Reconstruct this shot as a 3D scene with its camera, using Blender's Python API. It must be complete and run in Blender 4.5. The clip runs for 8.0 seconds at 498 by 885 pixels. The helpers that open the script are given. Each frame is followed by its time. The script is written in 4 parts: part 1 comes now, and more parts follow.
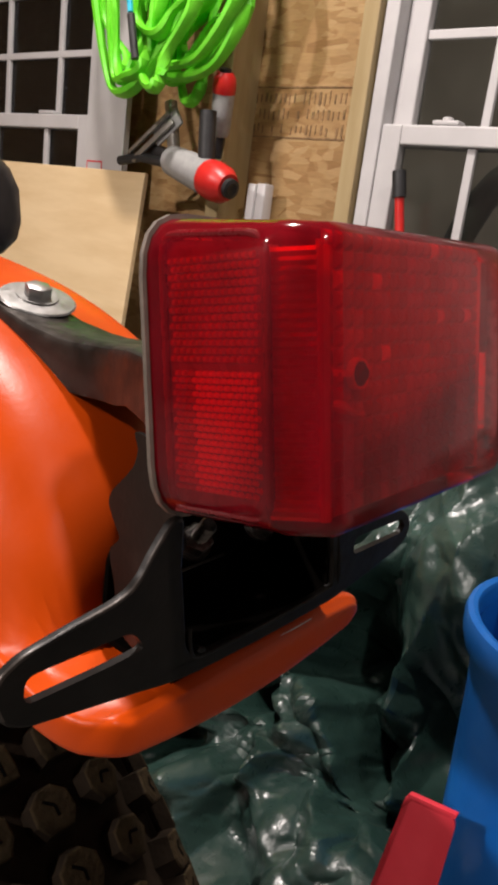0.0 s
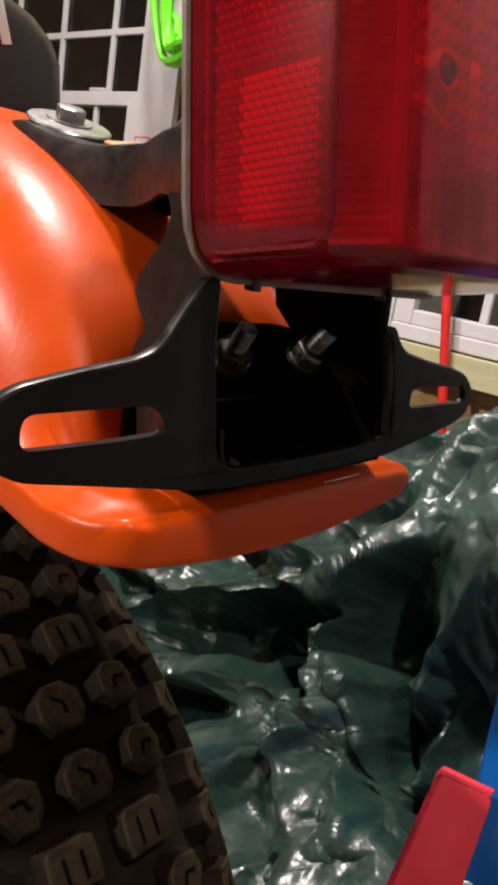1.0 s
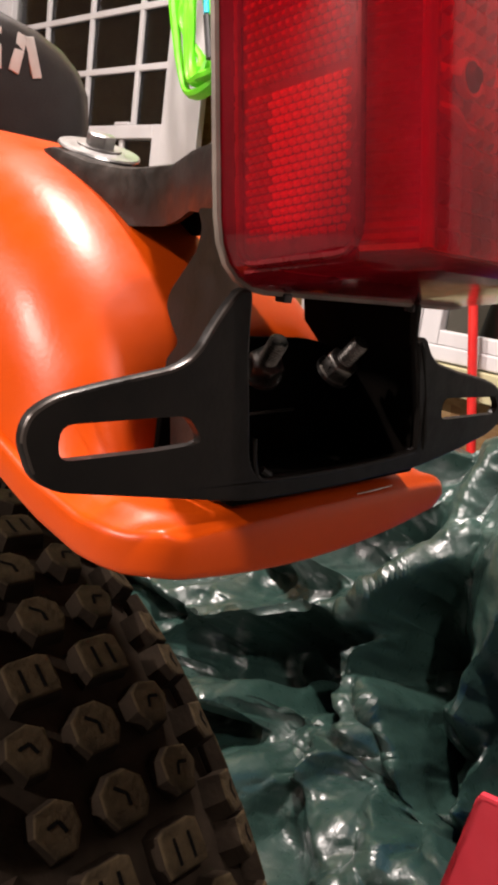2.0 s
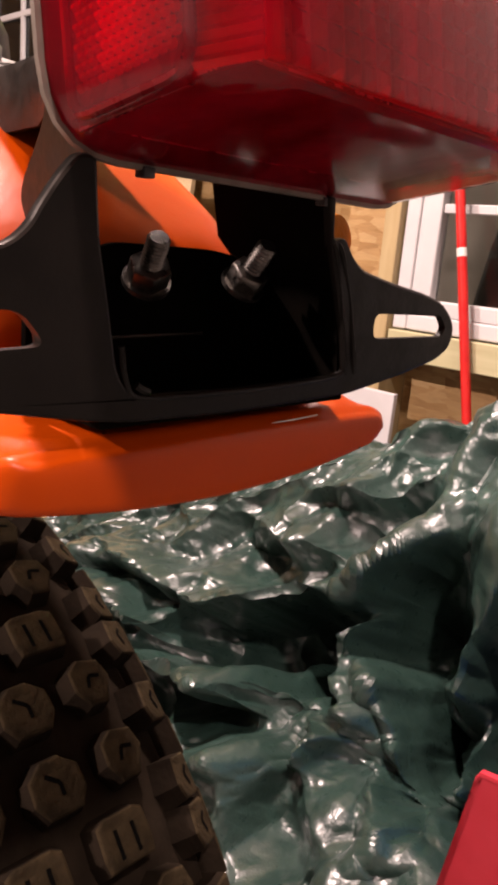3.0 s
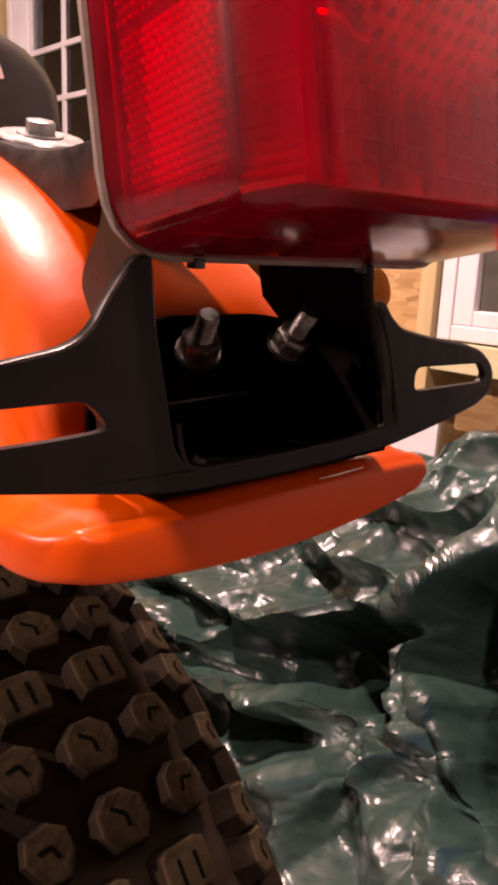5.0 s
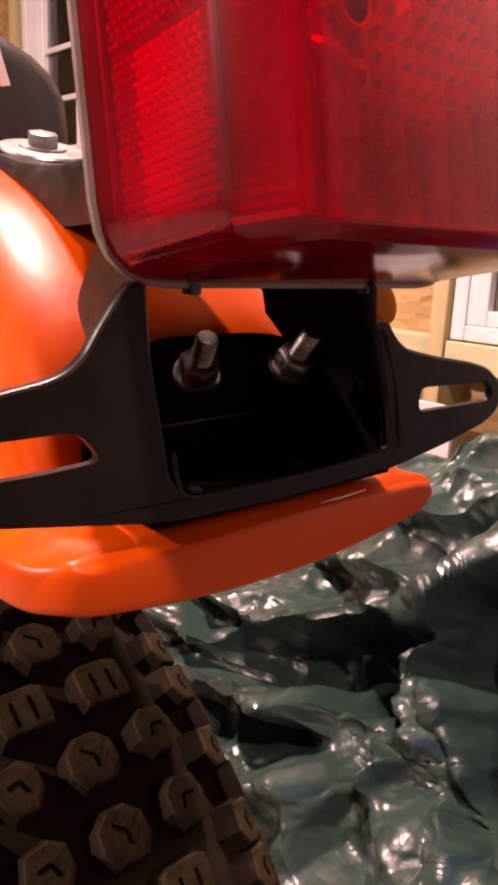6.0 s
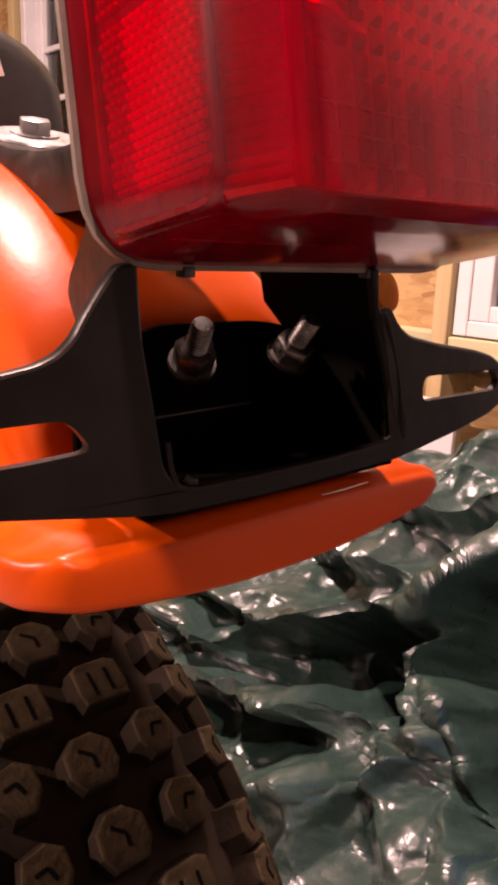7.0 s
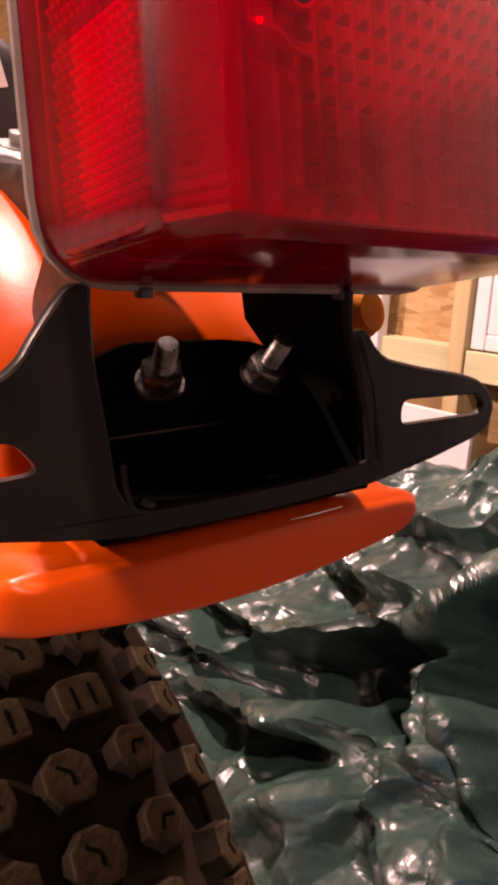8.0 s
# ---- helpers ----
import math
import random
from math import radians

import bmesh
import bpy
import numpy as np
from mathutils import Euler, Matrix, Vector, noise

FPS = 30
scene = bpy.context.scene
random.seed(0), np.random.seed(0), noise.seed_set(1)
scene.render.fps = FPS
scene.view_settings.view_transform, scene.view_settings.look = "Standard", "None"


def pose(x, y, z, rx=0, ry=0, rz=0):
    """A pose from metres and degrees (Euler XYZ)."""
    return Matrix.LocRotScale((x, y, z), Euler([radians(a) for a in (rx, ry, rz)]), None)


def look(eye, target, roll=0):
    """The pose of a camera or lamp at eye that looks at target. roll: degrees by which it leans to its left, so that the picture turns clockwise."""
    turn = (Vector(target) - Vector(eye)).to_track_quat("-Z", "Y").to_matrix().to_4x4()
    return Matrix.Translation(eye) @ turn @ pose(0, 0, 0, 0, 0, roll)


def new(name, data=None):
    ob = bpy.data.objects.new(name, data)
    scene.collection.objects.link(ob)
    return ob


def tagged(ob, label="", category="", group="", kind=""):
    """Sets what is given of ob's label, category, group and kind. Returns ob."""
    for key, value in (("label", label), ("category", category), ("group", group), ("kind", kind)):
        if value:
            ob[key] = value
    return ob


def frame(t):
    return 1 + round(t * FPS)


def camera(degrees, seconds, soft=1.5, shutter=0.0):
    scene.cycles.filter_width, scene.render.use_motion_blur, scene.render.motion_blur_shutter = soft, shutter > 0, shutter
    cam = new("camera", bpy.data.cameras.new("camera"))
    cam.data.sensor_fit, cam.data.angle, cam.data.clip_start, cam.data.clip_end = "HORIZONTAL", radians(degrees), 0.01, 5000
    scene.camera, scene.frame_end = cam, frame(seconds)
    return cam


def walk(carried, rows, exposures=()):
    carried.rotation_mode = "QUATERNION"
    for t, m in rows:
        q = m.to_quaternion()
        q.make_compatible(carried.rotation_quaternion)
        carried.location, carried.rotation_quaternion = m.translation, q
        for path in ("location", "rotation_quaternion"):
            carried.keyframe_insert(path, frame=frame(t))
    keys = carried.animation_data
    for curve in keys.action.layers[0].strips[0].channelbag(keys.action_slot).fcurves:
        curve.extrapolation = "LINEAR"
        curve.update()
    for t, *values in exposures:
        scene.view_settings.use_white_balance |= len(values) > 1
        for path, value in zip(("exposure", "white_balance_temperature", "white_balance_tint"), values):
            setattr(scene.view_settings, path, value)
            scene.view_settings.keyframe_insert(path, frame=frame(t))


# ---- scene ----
cam = camera(35.993, 8.0, soft=3.7)
PATH = [
    (0, (0.15467, -0.18498, 0.86859), (0.03728, -0.03248, 0.81415), 7.410),
    (0.2, (0.14403, -0.18501, 0.85853), (0.02697, -0.03213, 0.80446), 8.332),
    (0.5, (0.14049, -0.17419, 0.84587), (0.02287, -0.02323, 0.78779), 8.443),
    (0.8, (0.14802, -0.17135, 0.80636), (0.02550, -0.02298, 0.75183), 9.306),
    (1, (0.14936, -0.16769, 0.79736), (0.02459, -0.02062, 0.74442), 9.320),
    (1.3, (0.14978, -0.17355, 0.79198), (0.02151, -0.02840, 0.74217), 9.180),
    (1.5, (0.14918, -0.17375, 0.79123), (0.02013, -0.02909, 0.74203), 9.056),
    (1.7, (0.14775, -0.17403, 0.79511), (0.01741, -0.03024, 0.74678), 8.557),
    (2.8, (0.16035, -0.13522, 0.77430), (0.02778, 0.00669, 0.72649), 5.743),
    (3, (0.15431, -0.12544, 0.76952), (0.02162, 0.01585, 0.72022), 5.043),
    (3.5, (0.15504, -0.11791, 0.77686), (0.02072, 0.02094, 0.72511), 3.571),
    (4, (0.15523, -0.12299, 0.78196), (0.01799, 0.01331, 0.73110), 2.974),
    (4.5, (0.15642, -0.13063, 0.78481), (0.01633, 0.00339, 0.73567), 2.868),
    (4.7, (0.15896, -0.13360, 0.78459), (0.01792, -0.00018, 0.73657), 2.754),
    (5.8, (0.15798, -0.12770, 0.79337), (0.01576, 0.00424, 0.74474), 2.397),
    (6, (0.15717, -0.12624, 0.79302), (0.01349, 0.00398, 0.74403), 2.631),
    (6.5, (0.15409, -0.12258, 0.78966), (0.01030, 0.00735, 0.74026), 2.563),
    (7, (0.15338, -0.12098, 0.78907), (0.00929, 0.00869, 0.73981), 2.221),
    (7.5, (0.16018, -0.11310, 0.79364), (0.01565, 0.01630, 0.74499), 2.204),
    (8, (0.15894, -0.10687, 0.79246), (0.01078, 0.01880, 0.74498), 3.126),
]
EXPOSURES = [(0.0, -0.42, 6500, 4), (1.5, 0.22, 6480, 4), (3.0, 0.44, 7400, 22), (4.5, 0.54, 7950, 36), (8.0, 0.58, 8200, 41)]
walk(cam, [(t, look(eye, target, roll)) for t, eye, target, roll in PATH], EXPOSURES)


# world, lamps
world = bpy.data.worlds.new("night")
world.use_nodes = True
world.node_tree.nodes["Background"].inputs[0].default_value = (0.60, 0.55, 0.50, 1)
world.node_tree.nodes["Background"].inputs[1].default_value = 1.0
scene.world = world


def lamp(name, where, aim, size, power, colour):
    data = bpy.data.lights.new(name, "AREA")
    data.shape, data.size, data.energy, data.color = "DISK", size, power, colour
    ob = new(name, data)
    ob.matrix_world = look(where, aim)
    return ob


# unseen lamps: two placed by shadows and highlights, the third an added fill
LAMPS = [(-0.68, 0.30, 54), (-1.25, -2.20, 112), (0.85, -0.25, 22)]
for lx, ly, power in LAMPS:
    lamp("unseen_lamp_light", (lx, ly, 2.36), (lx * 0.6, ly * 0.6, 0.0), 0.12, power, (1.0, 0.86, 0.84))


# ---------------------------------------------------------------- materials
def nodes_of(name):
    m = bpy.data.materials.new(name)
    m.use_nodes = True
    nt = m.node_tree
    return m, nt, nt.nodes["Principled BSDF"]


def noise_node(nt, scale, detail=4.0, rough=0.55, vec=None, stretch=None):
    n = nt.nodes.new("ShaderNodeTexNoise")
    n.inputs["Scale"].default_value, n.inputs["Detail"].default_value, n.inputs["Roughness"].default_value = scale, detail, rough
    tc = nt.nodes.new("ShaderNodeTexCoord")
    if stretch:
        mp = nt.nodes.new("ShaderNodeMapping")
        mp.inputs["Scale"].default_value = stretch
        nt.links.new(tc.outputs["Object"], mp.inputs["Vector"])
        nt.links.new(mp.outputs["Vector"], n.inputs["Vector"])
    else:
        nt.links.new(tc.outputs["Object"], n.inputs["Vector"])
    return n


def ramp_node(nt, src, stops):
    r = nt.nodes.new("ShaderNodeValToRGB")
    while len(r.color_ramp.elements) < len(stops):
        r.color_ramp.elements.new(0.5)
    for e, (p, c) in zip(r.color_ramp.elements, stops):
        e.position, e.color = p, (*c, 1) if len(c) == 3 else c
    nt.links.new(src, r.inputs["Fac"])
    return r


def bump_node(nt, bsdf, src, strength, distance):
    b = nt.nodes.new("ShaderNodeBump")
    b.inputs["Strength"].default_value, b.inputs["Distance"].default_value = strength, distance
    nt.links.new(src, b.inputs["Height"])
    nt.links.new(b.outputs["Normal"], bsdf.inputs["Normal"])
    return b


def grey(v):
    return (v, v, v)


def mixed(name, c1, c2, scale, rough=(0.4, 0.6), metal=0.0, bump=0.0, bump_scale=200, dist=0.001, coat=0.0, stretch=None, lo=0.35, hi=0.65, spec=0.5):
    """A surface whose colour and gloss vary with noise, with fine relief of a second scale."""
    m, nt, b = nodes_of(name)
    n = noise_node(nt, scale, 5, stretch=stretch)
    r = ramp_node(nt, n.outputs["Fac"], [(lo, c1), (hi, c2)])
    nt.links.new(r.outputs["Color"], b.inputs["Base Color"])
    n2 = noise_node(nt, scale * 3.7, 3)
    r2 = ramp_node(nt, n2.outputs["Fac"], [(0.3, grey(rough[0])), (0.7, grey(rough[1]))])
    nt.links.new(r2.outputs["Color"], b.inputs["Roughness"])
    b.inputs["Metallic"].default_value = metal
    b.inputs["Coat Weight"].default_value = coat
    b.inputs["Coat Roughness"].default_value = 0.08
    b.inputs["Specular IOR Level"].default_value = spec
    if bump:
        n3 = noise_node(nt, bump_scale, 4, stretch=stretch)
        bump_node(nt, b, n3.outputs["Fac"], bump, dist)
    return m


ORANGE = mixed("orange_paint", (0.48, 0.052, 0.0020), (0.55, 0.062, 0.0026), 14, (0.28, 0.40), bump=0.12, bump_scale=420, dist=0.0006, spec=0.18)
EDGE = mixed("bare_worn_edge", (0.010, 0.009, 0.008), (0.085, 0.070, 0.060), 60, (0.28, 0.45), metal=0.6, bump=0.2, bump_scale=500, dist=0.0003, lo=0.4, hi=0.75)
BLACK = mixed("black_painted_steel", (0.0034, 0.0029, 0.0025), (0.0085, 0.0068, 0.0056), 38, (0.36, 0.56), spec=0.14, bump=0.2, bump_scale=520, dist=0.0004)
WORN = mixed("worn_black_steel", (0.026, 0.023, 0.020), (0.085, 0.074, 0.064), 38, (0.30, 0.48), spec=0.3, metal=0.75, bump=0.25, bump_scale=420, dist=0.0004, lo=0.45, hi=0.85)
# black paint again, darker and duller: the box's inner shade put into colour
INSIDE = mixed("shaded_black_inside", (0.0014, 0.0011, 0.0009), (0.0034, 0.0026, 0.0020), 60, (0.75, 0.95), spec=0.02, bump=0.3, bump_scale=420, dist=0.0004)
ZINC = mixed("zinc_steel", (0.27, 0.27, 0.26), (0.38, 0.37, 0.36), 90, (0.28, 0.40), metal=0.9, bump=0.08, bump_scale=900, dist=0.0002)
DARKZINC = mixed("dull_zinc_steel", (0.06, 0.056, 0.052), (0.17, 0.158, 0.145), 200, (0.25, 0.45), metal=1.0, bump=0.15, bump_scale=900, dist=0.0002)
RUBBER = mixed("tyre_rubber", (0.0095, 0.0068, 0.0046), (0.0170, 0.0122, 0.0082), 55, (0.8, 0.95), spec=0.04, bump=0.5, bump_scale=380, dist=0.0008)
KNOB = mixed("knob_rubber", (0.0120, 0.0086, 0.0048), (0.046, 0.0328, 0.0172), 45, (0.7, 0.9), spec=0.06, bump=0.9, bump_scale=240, dist=0.0014)
GROOVE = mixed("groove_black", (0.001, 0.001, 0.001), (0.002, 0.0016, 0.0012), 60, (0.8, 0.9), spec=0.05)
VINYL = mixed("seat_vinyl", (0.014, 0.012, 0.012), (0.022, 0.020, 0.019), 40, (0.36, 0.5), bump=0.35, bump_scale=900, dist=0.0005)
PRINT = mixed("pale_print", (0.62, 0.60, 0.56), (0.72, 0.70, 0.66), 90, (0.5, 0.6))
GASKET = mixed("tan_gasket", (0.13, 0.11, 0.09), (0.22, 0.18, 0.15), 90, (0.45, 0.6), metal=0.2)
AMBER = mixed("amber_plastic", (0.36, 0.100, 0.002), (0.46, 0.140, 0.003), 60, (0.5, 0.6), spec=0.06, bump=0.6, bump_scale=260, dist=0.001)
WHITE = mixed("white_vinyl", (0.48, 0.47, 0.47), (0.54, 0.53, 0.53), 9, (0.32, 0.45))
LUMBER = mixed("pine_lumber", (0.32, 0.235, 0.11), (0.40, 0.31, 0.16), 6, (0.55, 0.7), bump=0.2, bump_scale=90, dist=0.001, stretch=(6, 6, 0.6))
GREENLUMBER = mixed("treated_lumber", (0.35, 0.325, 0.18), (0.43, 0.405, 0.24), 6, (0.55, 0.7), bump=0.2, bump_scale=90, dist=0.001, stretch=(0.6, 6, 6))
PLY = mixed("plywood_face", (0.64, 0.47, 0.26), (0.74, 0.57, 0.34), 5, (0.5, 0.65), bump=0.1, bump_scale=120, dist=0.0008, stretch=(0.9, 5, 5))
CONCRETE = mixed("concrete", (0.17, 0.16, 0.145), (0.25, 0.235, 0.215), 3, (0.6, 0.8), bump=0.2, bump_scale=80, dist=0.002)
PLASTER = mixed("bare_board", (0.21, 0.19, 0.18), (0.28, 0.25, 0.24), 4, (0.6, 0.75))
BOARD = mixed("pale_board_for_reflection", (0.44, 0.42, 0.41), (0.52, 0.50, 0.48), 4, (0.6, 0.75))
BLUE = mixed("blue_plastic", (0.006, 0.11, 0.44), (0.010, 0.14, 0.52), 12, (0.28, 0.42))
PINK = mixed("red_plastic", (0.62, 0.03, 0.05), (0.72, 0.05, 0.075), 12, (0.28, 0.42))
REDPAINT = mixed("red_paint", (0.50, 0.012, 0.012), (0.60, 0.02, 0.016), 30, (0.3, 0.45))
DARK = mixed("dark_plastic", (0.012, 0.012, 0.013), (0.022, 0.022, 0.023), 40, (0.4, 0.6))
GREYPL = mixed("grey_plastic", (0.30, 0.30, 0.30), (0.38, 0.38, 0.37), 40, (0.35, 0.5))
STEEL = mixed("grey_steel", (0.30, 0.29, 0.27), (0.42, 0.41, 0.38), 60, (0.3, 0.5), metal=0.8)
GREENHOSE = mixed("green_fabric_hose", (0.12, 0.60, 0.012), (0.19, 0.74, 0.03), 26, (0.4, 0.6), bump=0.4, bump_scale=420, dist=0.001)
CYAN = mixed("cyan_fitting", (0.02, 0.42, 0.62), (0.03, 0.5, 0.7), 40, (0.35, 0.5))
INK = mixed("black_ink", (0.13, 0.08, 0.036), (0.30, 0.18, 0.08), 60, (0.7, 0.8))
DARKGREEN = mixed("dark_green_rubber", (0.020, 0.026, 0.014), (0.035, 0.042, 0.024), 30, (0.5, 0.7))
REDBACK = mixed("silvered_housing", (0.50, 0.46, 0.44), (0.62, 0.58, 0.55), 50, (0.2, 0.35), metal=0.7)
REFLECT = mixed("red_reflector_lit", (0.70, 0.005, 0.032), (0.84, 0.010, 0.046), 70, (0.12, 0.2), spec=1.0)
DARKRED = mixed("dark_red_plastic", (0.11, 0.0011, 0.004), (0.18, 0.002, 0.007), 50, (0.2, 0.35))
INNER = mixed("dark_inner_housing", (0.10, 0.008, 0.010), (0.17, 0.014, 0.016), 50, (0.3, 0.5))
LOWRED = mixed("red_reflector_dim", (0.38, 0.003, 0.014), (0.54, 0.006, 0.024), 60, (0.15, 0.3))
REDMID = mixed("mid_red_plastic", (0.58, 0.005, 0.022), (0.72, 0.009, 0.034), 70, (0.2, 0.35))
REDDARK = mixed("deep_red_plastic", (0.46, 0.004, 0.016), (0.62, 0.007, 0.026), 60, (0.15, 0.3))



def cell_red():
    """Red moulded cells, each a little lighter or darker than the next."""
    m, nt, b = nodes_of("red_cell_plastic")
    g = nt.nodes.new("ShaderNodeNewGeometry")
    r = ramp_node(nt, g.outputs["Random Per Island"], [(0.0, (0.38, 0.004, 0.024)), (0.5, (0.46, 0.005, 0.034)), (0.93, (0.52, 0.007, 0.040)), (1.0, (0.90, 0.018, 0.075))])
    nt.links.new(r.outputs["Color"], b.inputs["Base Color"])
    b.inputs["Roughness"].default_value = 0.2
    return m


CELL = cell_red()


def osb():
    m, nt, b = nodes_of("osb_board")
    tc = nt.nodes.new("ShaderNodeTexCoord")
    cols = []
    for k, (rot, sc) in enumerate(((0.2, (13, 1, 46)), (1.0, (15, 1, 42)), (-0.7, (14, 1, 48)))):
        mp = nt.nodes.new("ShaderNodeMapping")
        mp.inputs["Rotation"].default_value = (0, rot, 0)
        mp.inputs["Scale"].default_value = sc
        mp.inputs["Location"].default_value = (k * 3.1, 0, k * 1.7)
        nt.links.new(tc.outputs["Object"], mp.inputs["Vector"])
        v = nt.nodes.new("ShaderNodeTexVoronoi")
        v.inputs["Scale"].default_value = 1.6
        nt.links.new(mp.outputs["Vector"], v.inputs["Vector"])
        cols.append(v)
    sw = noise_node(nt, 14, 2)
    pick = ramp_node(nt, sw.outputs["Fac"], [(0.46, grey(0)), (0.50, grey(1))])
    mix = nt.nodes.new("ShaderNodeMix")
    mix.data_type = "RGBA"
    nt.links.new(pick.outputs["Color"], mix.inputs["Factor"])
    nt.links.new(cols[0].outputs["Color"], mix.inputs["A"])
    nt.links.new(cols[1].outputs["Color"], mix.inputs["B"])
    bw = nt.nodes.new("ShaderNodeRGBToBW")
    nt.links.new(mix.outputs["Result"], bw.inputs["Color"])
    r = ramp_node(nt, bw.outputs["Val"], [(0.1, (0.28, 0.150, 0.053)), (0.5, (0.375, 0.225, 0.090)), (0.9, (0.445, 0.29, 0.132))])
    gr = noise_node(nt, 40, 5, stretch=(1, 1, 7))
    gr2 = ramp_node(nt, gr.outputs["Fac"], [(0.3, grey(0.82)), (0.7, grey(1.0))])
    mul = nt.nodes.new("ShaderNodeMix")
    mul.data_type, mul.blend_type = "RGBA", "MULTIPLY"
    mul.inputs["Factor"].default_value = 1.0
    nt.links.new(r.outputs["Color"], mul.inputs["A"])
    nt.links.new(gr2.outputs["Color"], mul.inputs["B"])
    nt.links.new(mul.outputs["Result"], b.inputs["Base Color"])
    b.inputs["Roughness"].default_value = 0.55
    bump_node(nt, b, bw.outputs["Val"], 0.35, 0.001)
    return m


OSB = osb()


def tarp_material():
    m, nt, b = nodes_of("green_tarpaulin")
    n = noise_node(nt, 9, 4)
    r = ramp_node(nt, n.outputs["Fac"], [(0.3, (0.013, 0.036, 0.029)), (0.7, (0.028, 0.064, 0.052))])
    nt.links.new(r.outputs["Color"], b.inputs["Base Color"])
    n2 = noise_node(nt, 60, 3)
    r2 = ramp_node(nt, n2.outputs["Fac"], [(0.3, grey(0.25)), (0.7, grey(0.40))])
    nt.links.new(r2.outputs["Color"], b.inputs["Roughness"])
    b.inputs["Specular IOR Level"].default_value = 0.75
    b.inputs["Coat Weight"].default_value = 0.6
    b.inputs["Coat Roughness"].default_value = 0.36
    b.inputs["Coat IOR"].default_value = 1.6
    tc = nt.nodes.new("ShaderNodeTexCoord")
    add = nt.nodes.new("ShaderNodeMath")
    add.operation = "MULTIPLY_ADD"
    add.inputs[1].default_value = 0.45
    for k, scale in enumerate((75, 210)):
        v = nt.nodes.new("ShaderNodeTexVoronoi")
        v.feature = "DISTANCE_TO_EDGE"
        v.inputs["Scale"].default_value = scale
        nt.links.new(tc.outputs["Object"], v.inputs["Vector"])
        nt.links.new(v.outputs["Distance"], add.inputs[2 if k == 0 else 0])
    bump_node(nt, b, add.outputs[0], 0.18, 0.005)
    return m


TARP = tarp_material()


def see_through(name, tint, body, share, rough, ior=1.49, haze_share=None):
    """Tinted clear plastic: partly clear, partly scattering, with a gloss by Fresnel."""
    m, nt, b = nodes_of(name)
    nt.nodes.remove(b)
    out = nt.nodes["Material Output"]
    clear = nt.nodes.new("ShaderNodeBsdfTransparent")
    clear.inputs["Color"].default_value = (*tint, 1)
    dif = nt.nodes.new("ShaderNodeBsdfDiffuse")
    dif.inputs["Color"].default_value = (*body, 1)
    gl = nt.nodes.new("ShaderNodeBsdfGlossy")
    n = noise_node(nt, 34, 4)
    r = ramp_node(nt, n.outputs["Fac"], [(0.3, grey(rough[0])), (0.7, grey(rough[1]))])
    nt.links.new(r.outputs["Color"], gl.inputs["Roughness"])
    fr = nt.nodes.new("ShaderNodeFresnel")
    fr.inputs["IOR"].default_value = ior
    m1, m2 = nt.nodes.new("ShaderNodeMixShader"), nt.nodes.new("ShaderNodeMixShader")
    m1.inputs["Fac"].default_value = share
    if haze_share:
        # upright streaks: grime and reflected haze, both put into the scattering share
        streaks = noise_node(nt, 1.0, 5, 0.6, stretch=(30, 95, 7))
        rf = ramp_node(nt, streaks.outputs["Fac"], [(0.38, grey(haze_share[0])), (0.72, grey(haze_share[1]))])
        nt.links.new(rf.outputs["Color"], m1.inputs["Fac"])
    nt.links.new(clear.outputs[0], m1.inputs[1])
    nt.links.new(dif.outputs[0], m1.inputs[2])
    nt.links.new(fr.outputs[0], m2.inputs["Fac"])
    nt.links.new(m1.outputs[0], m2.inputs[1])
    nt.links.new(gl.outputs[0], m2.inputs[2])
    nt.links.new(m2.outputs[0], out.inputs["Surface"])
    return m


LENS = see_through("red_lens_plastic", (1.0, 0.016, 0.040), (0.80, 0.020, 0.050), 0.13, (0.06, 0.16), 1.36, (0.06, 0.23))
GLASS = see_through("window_glass", (0.86, 0.87, 0.86), (0.1, 0.1, 0.1), 0.02, (0.02, 0.05), 1.5)


# ---------------------------------------------------------------- mesh helpers
def part(name, bm, material, parent=None, label="", smooth=True):
    me = bpy.data.meshes.new(name)
    bmesh.ops.recalc_face_normals(bm, faces=bm.faces[:])
    if smooth:
        for f in bm.faces:
            f.smooth = True
        for e in bm.edges:
            e.smooth = not (len(e.link_faces) == 2 and e.calc_face_angle(0) > 0.6)
    bm.to_mesh(me)
    bm.free()
    me.materials.append(material)
    ob = new(name, me)
    ob.parent = parent
    if label:
        tagged(ob, label=label)
    return ob


def thing(name, where, label, category, group="", kind=""):
    ob = new(name)
    ob.matrix_world = where if isinstance(where, Matrix) else Matrix.Translation(where)
    return tagged(ob, label, category, group, kind)


def box(x0, x1, y0, y1, z0, z1, bevel=0.0, seg=2):
    bm = bmesh.new()
    bmesh.ops.create_cube(bm, size=1.0, matrix=Matrix.Translation(((x0 + x1) / 2, (y0 + y1) / 2, (z0 + z1) / 2)) @ Matrix.Diagonal((abs(x1 - x0), abs(y1 - y0), abs(z1 - z0), 1)))
    if bevel:
        bmesh.ops.bevel(bm, geom=bm.edges[:], offset=bevel, segments=seg, affect="EDGES", profile=0.5)
    return bm


def join(*bms):
    out = bmesh.new()
    for b in bms:
        me = bpy.data.meshes.new("tmp")
        b.to_mesh(me)
        b.free()
        out.from_mesh(me)
        bpy.data.meshes.remove(me)
    return out


def moved(bm, m):
    bmesh.ops.transform(bm, matrix=m, verts=bm.verts[:])
    return bm


def frame_on(axis):
    z = Vector(axis).normalized()
    return z.to_track_quat("Z", "Y").to_matrix().to_4x4()


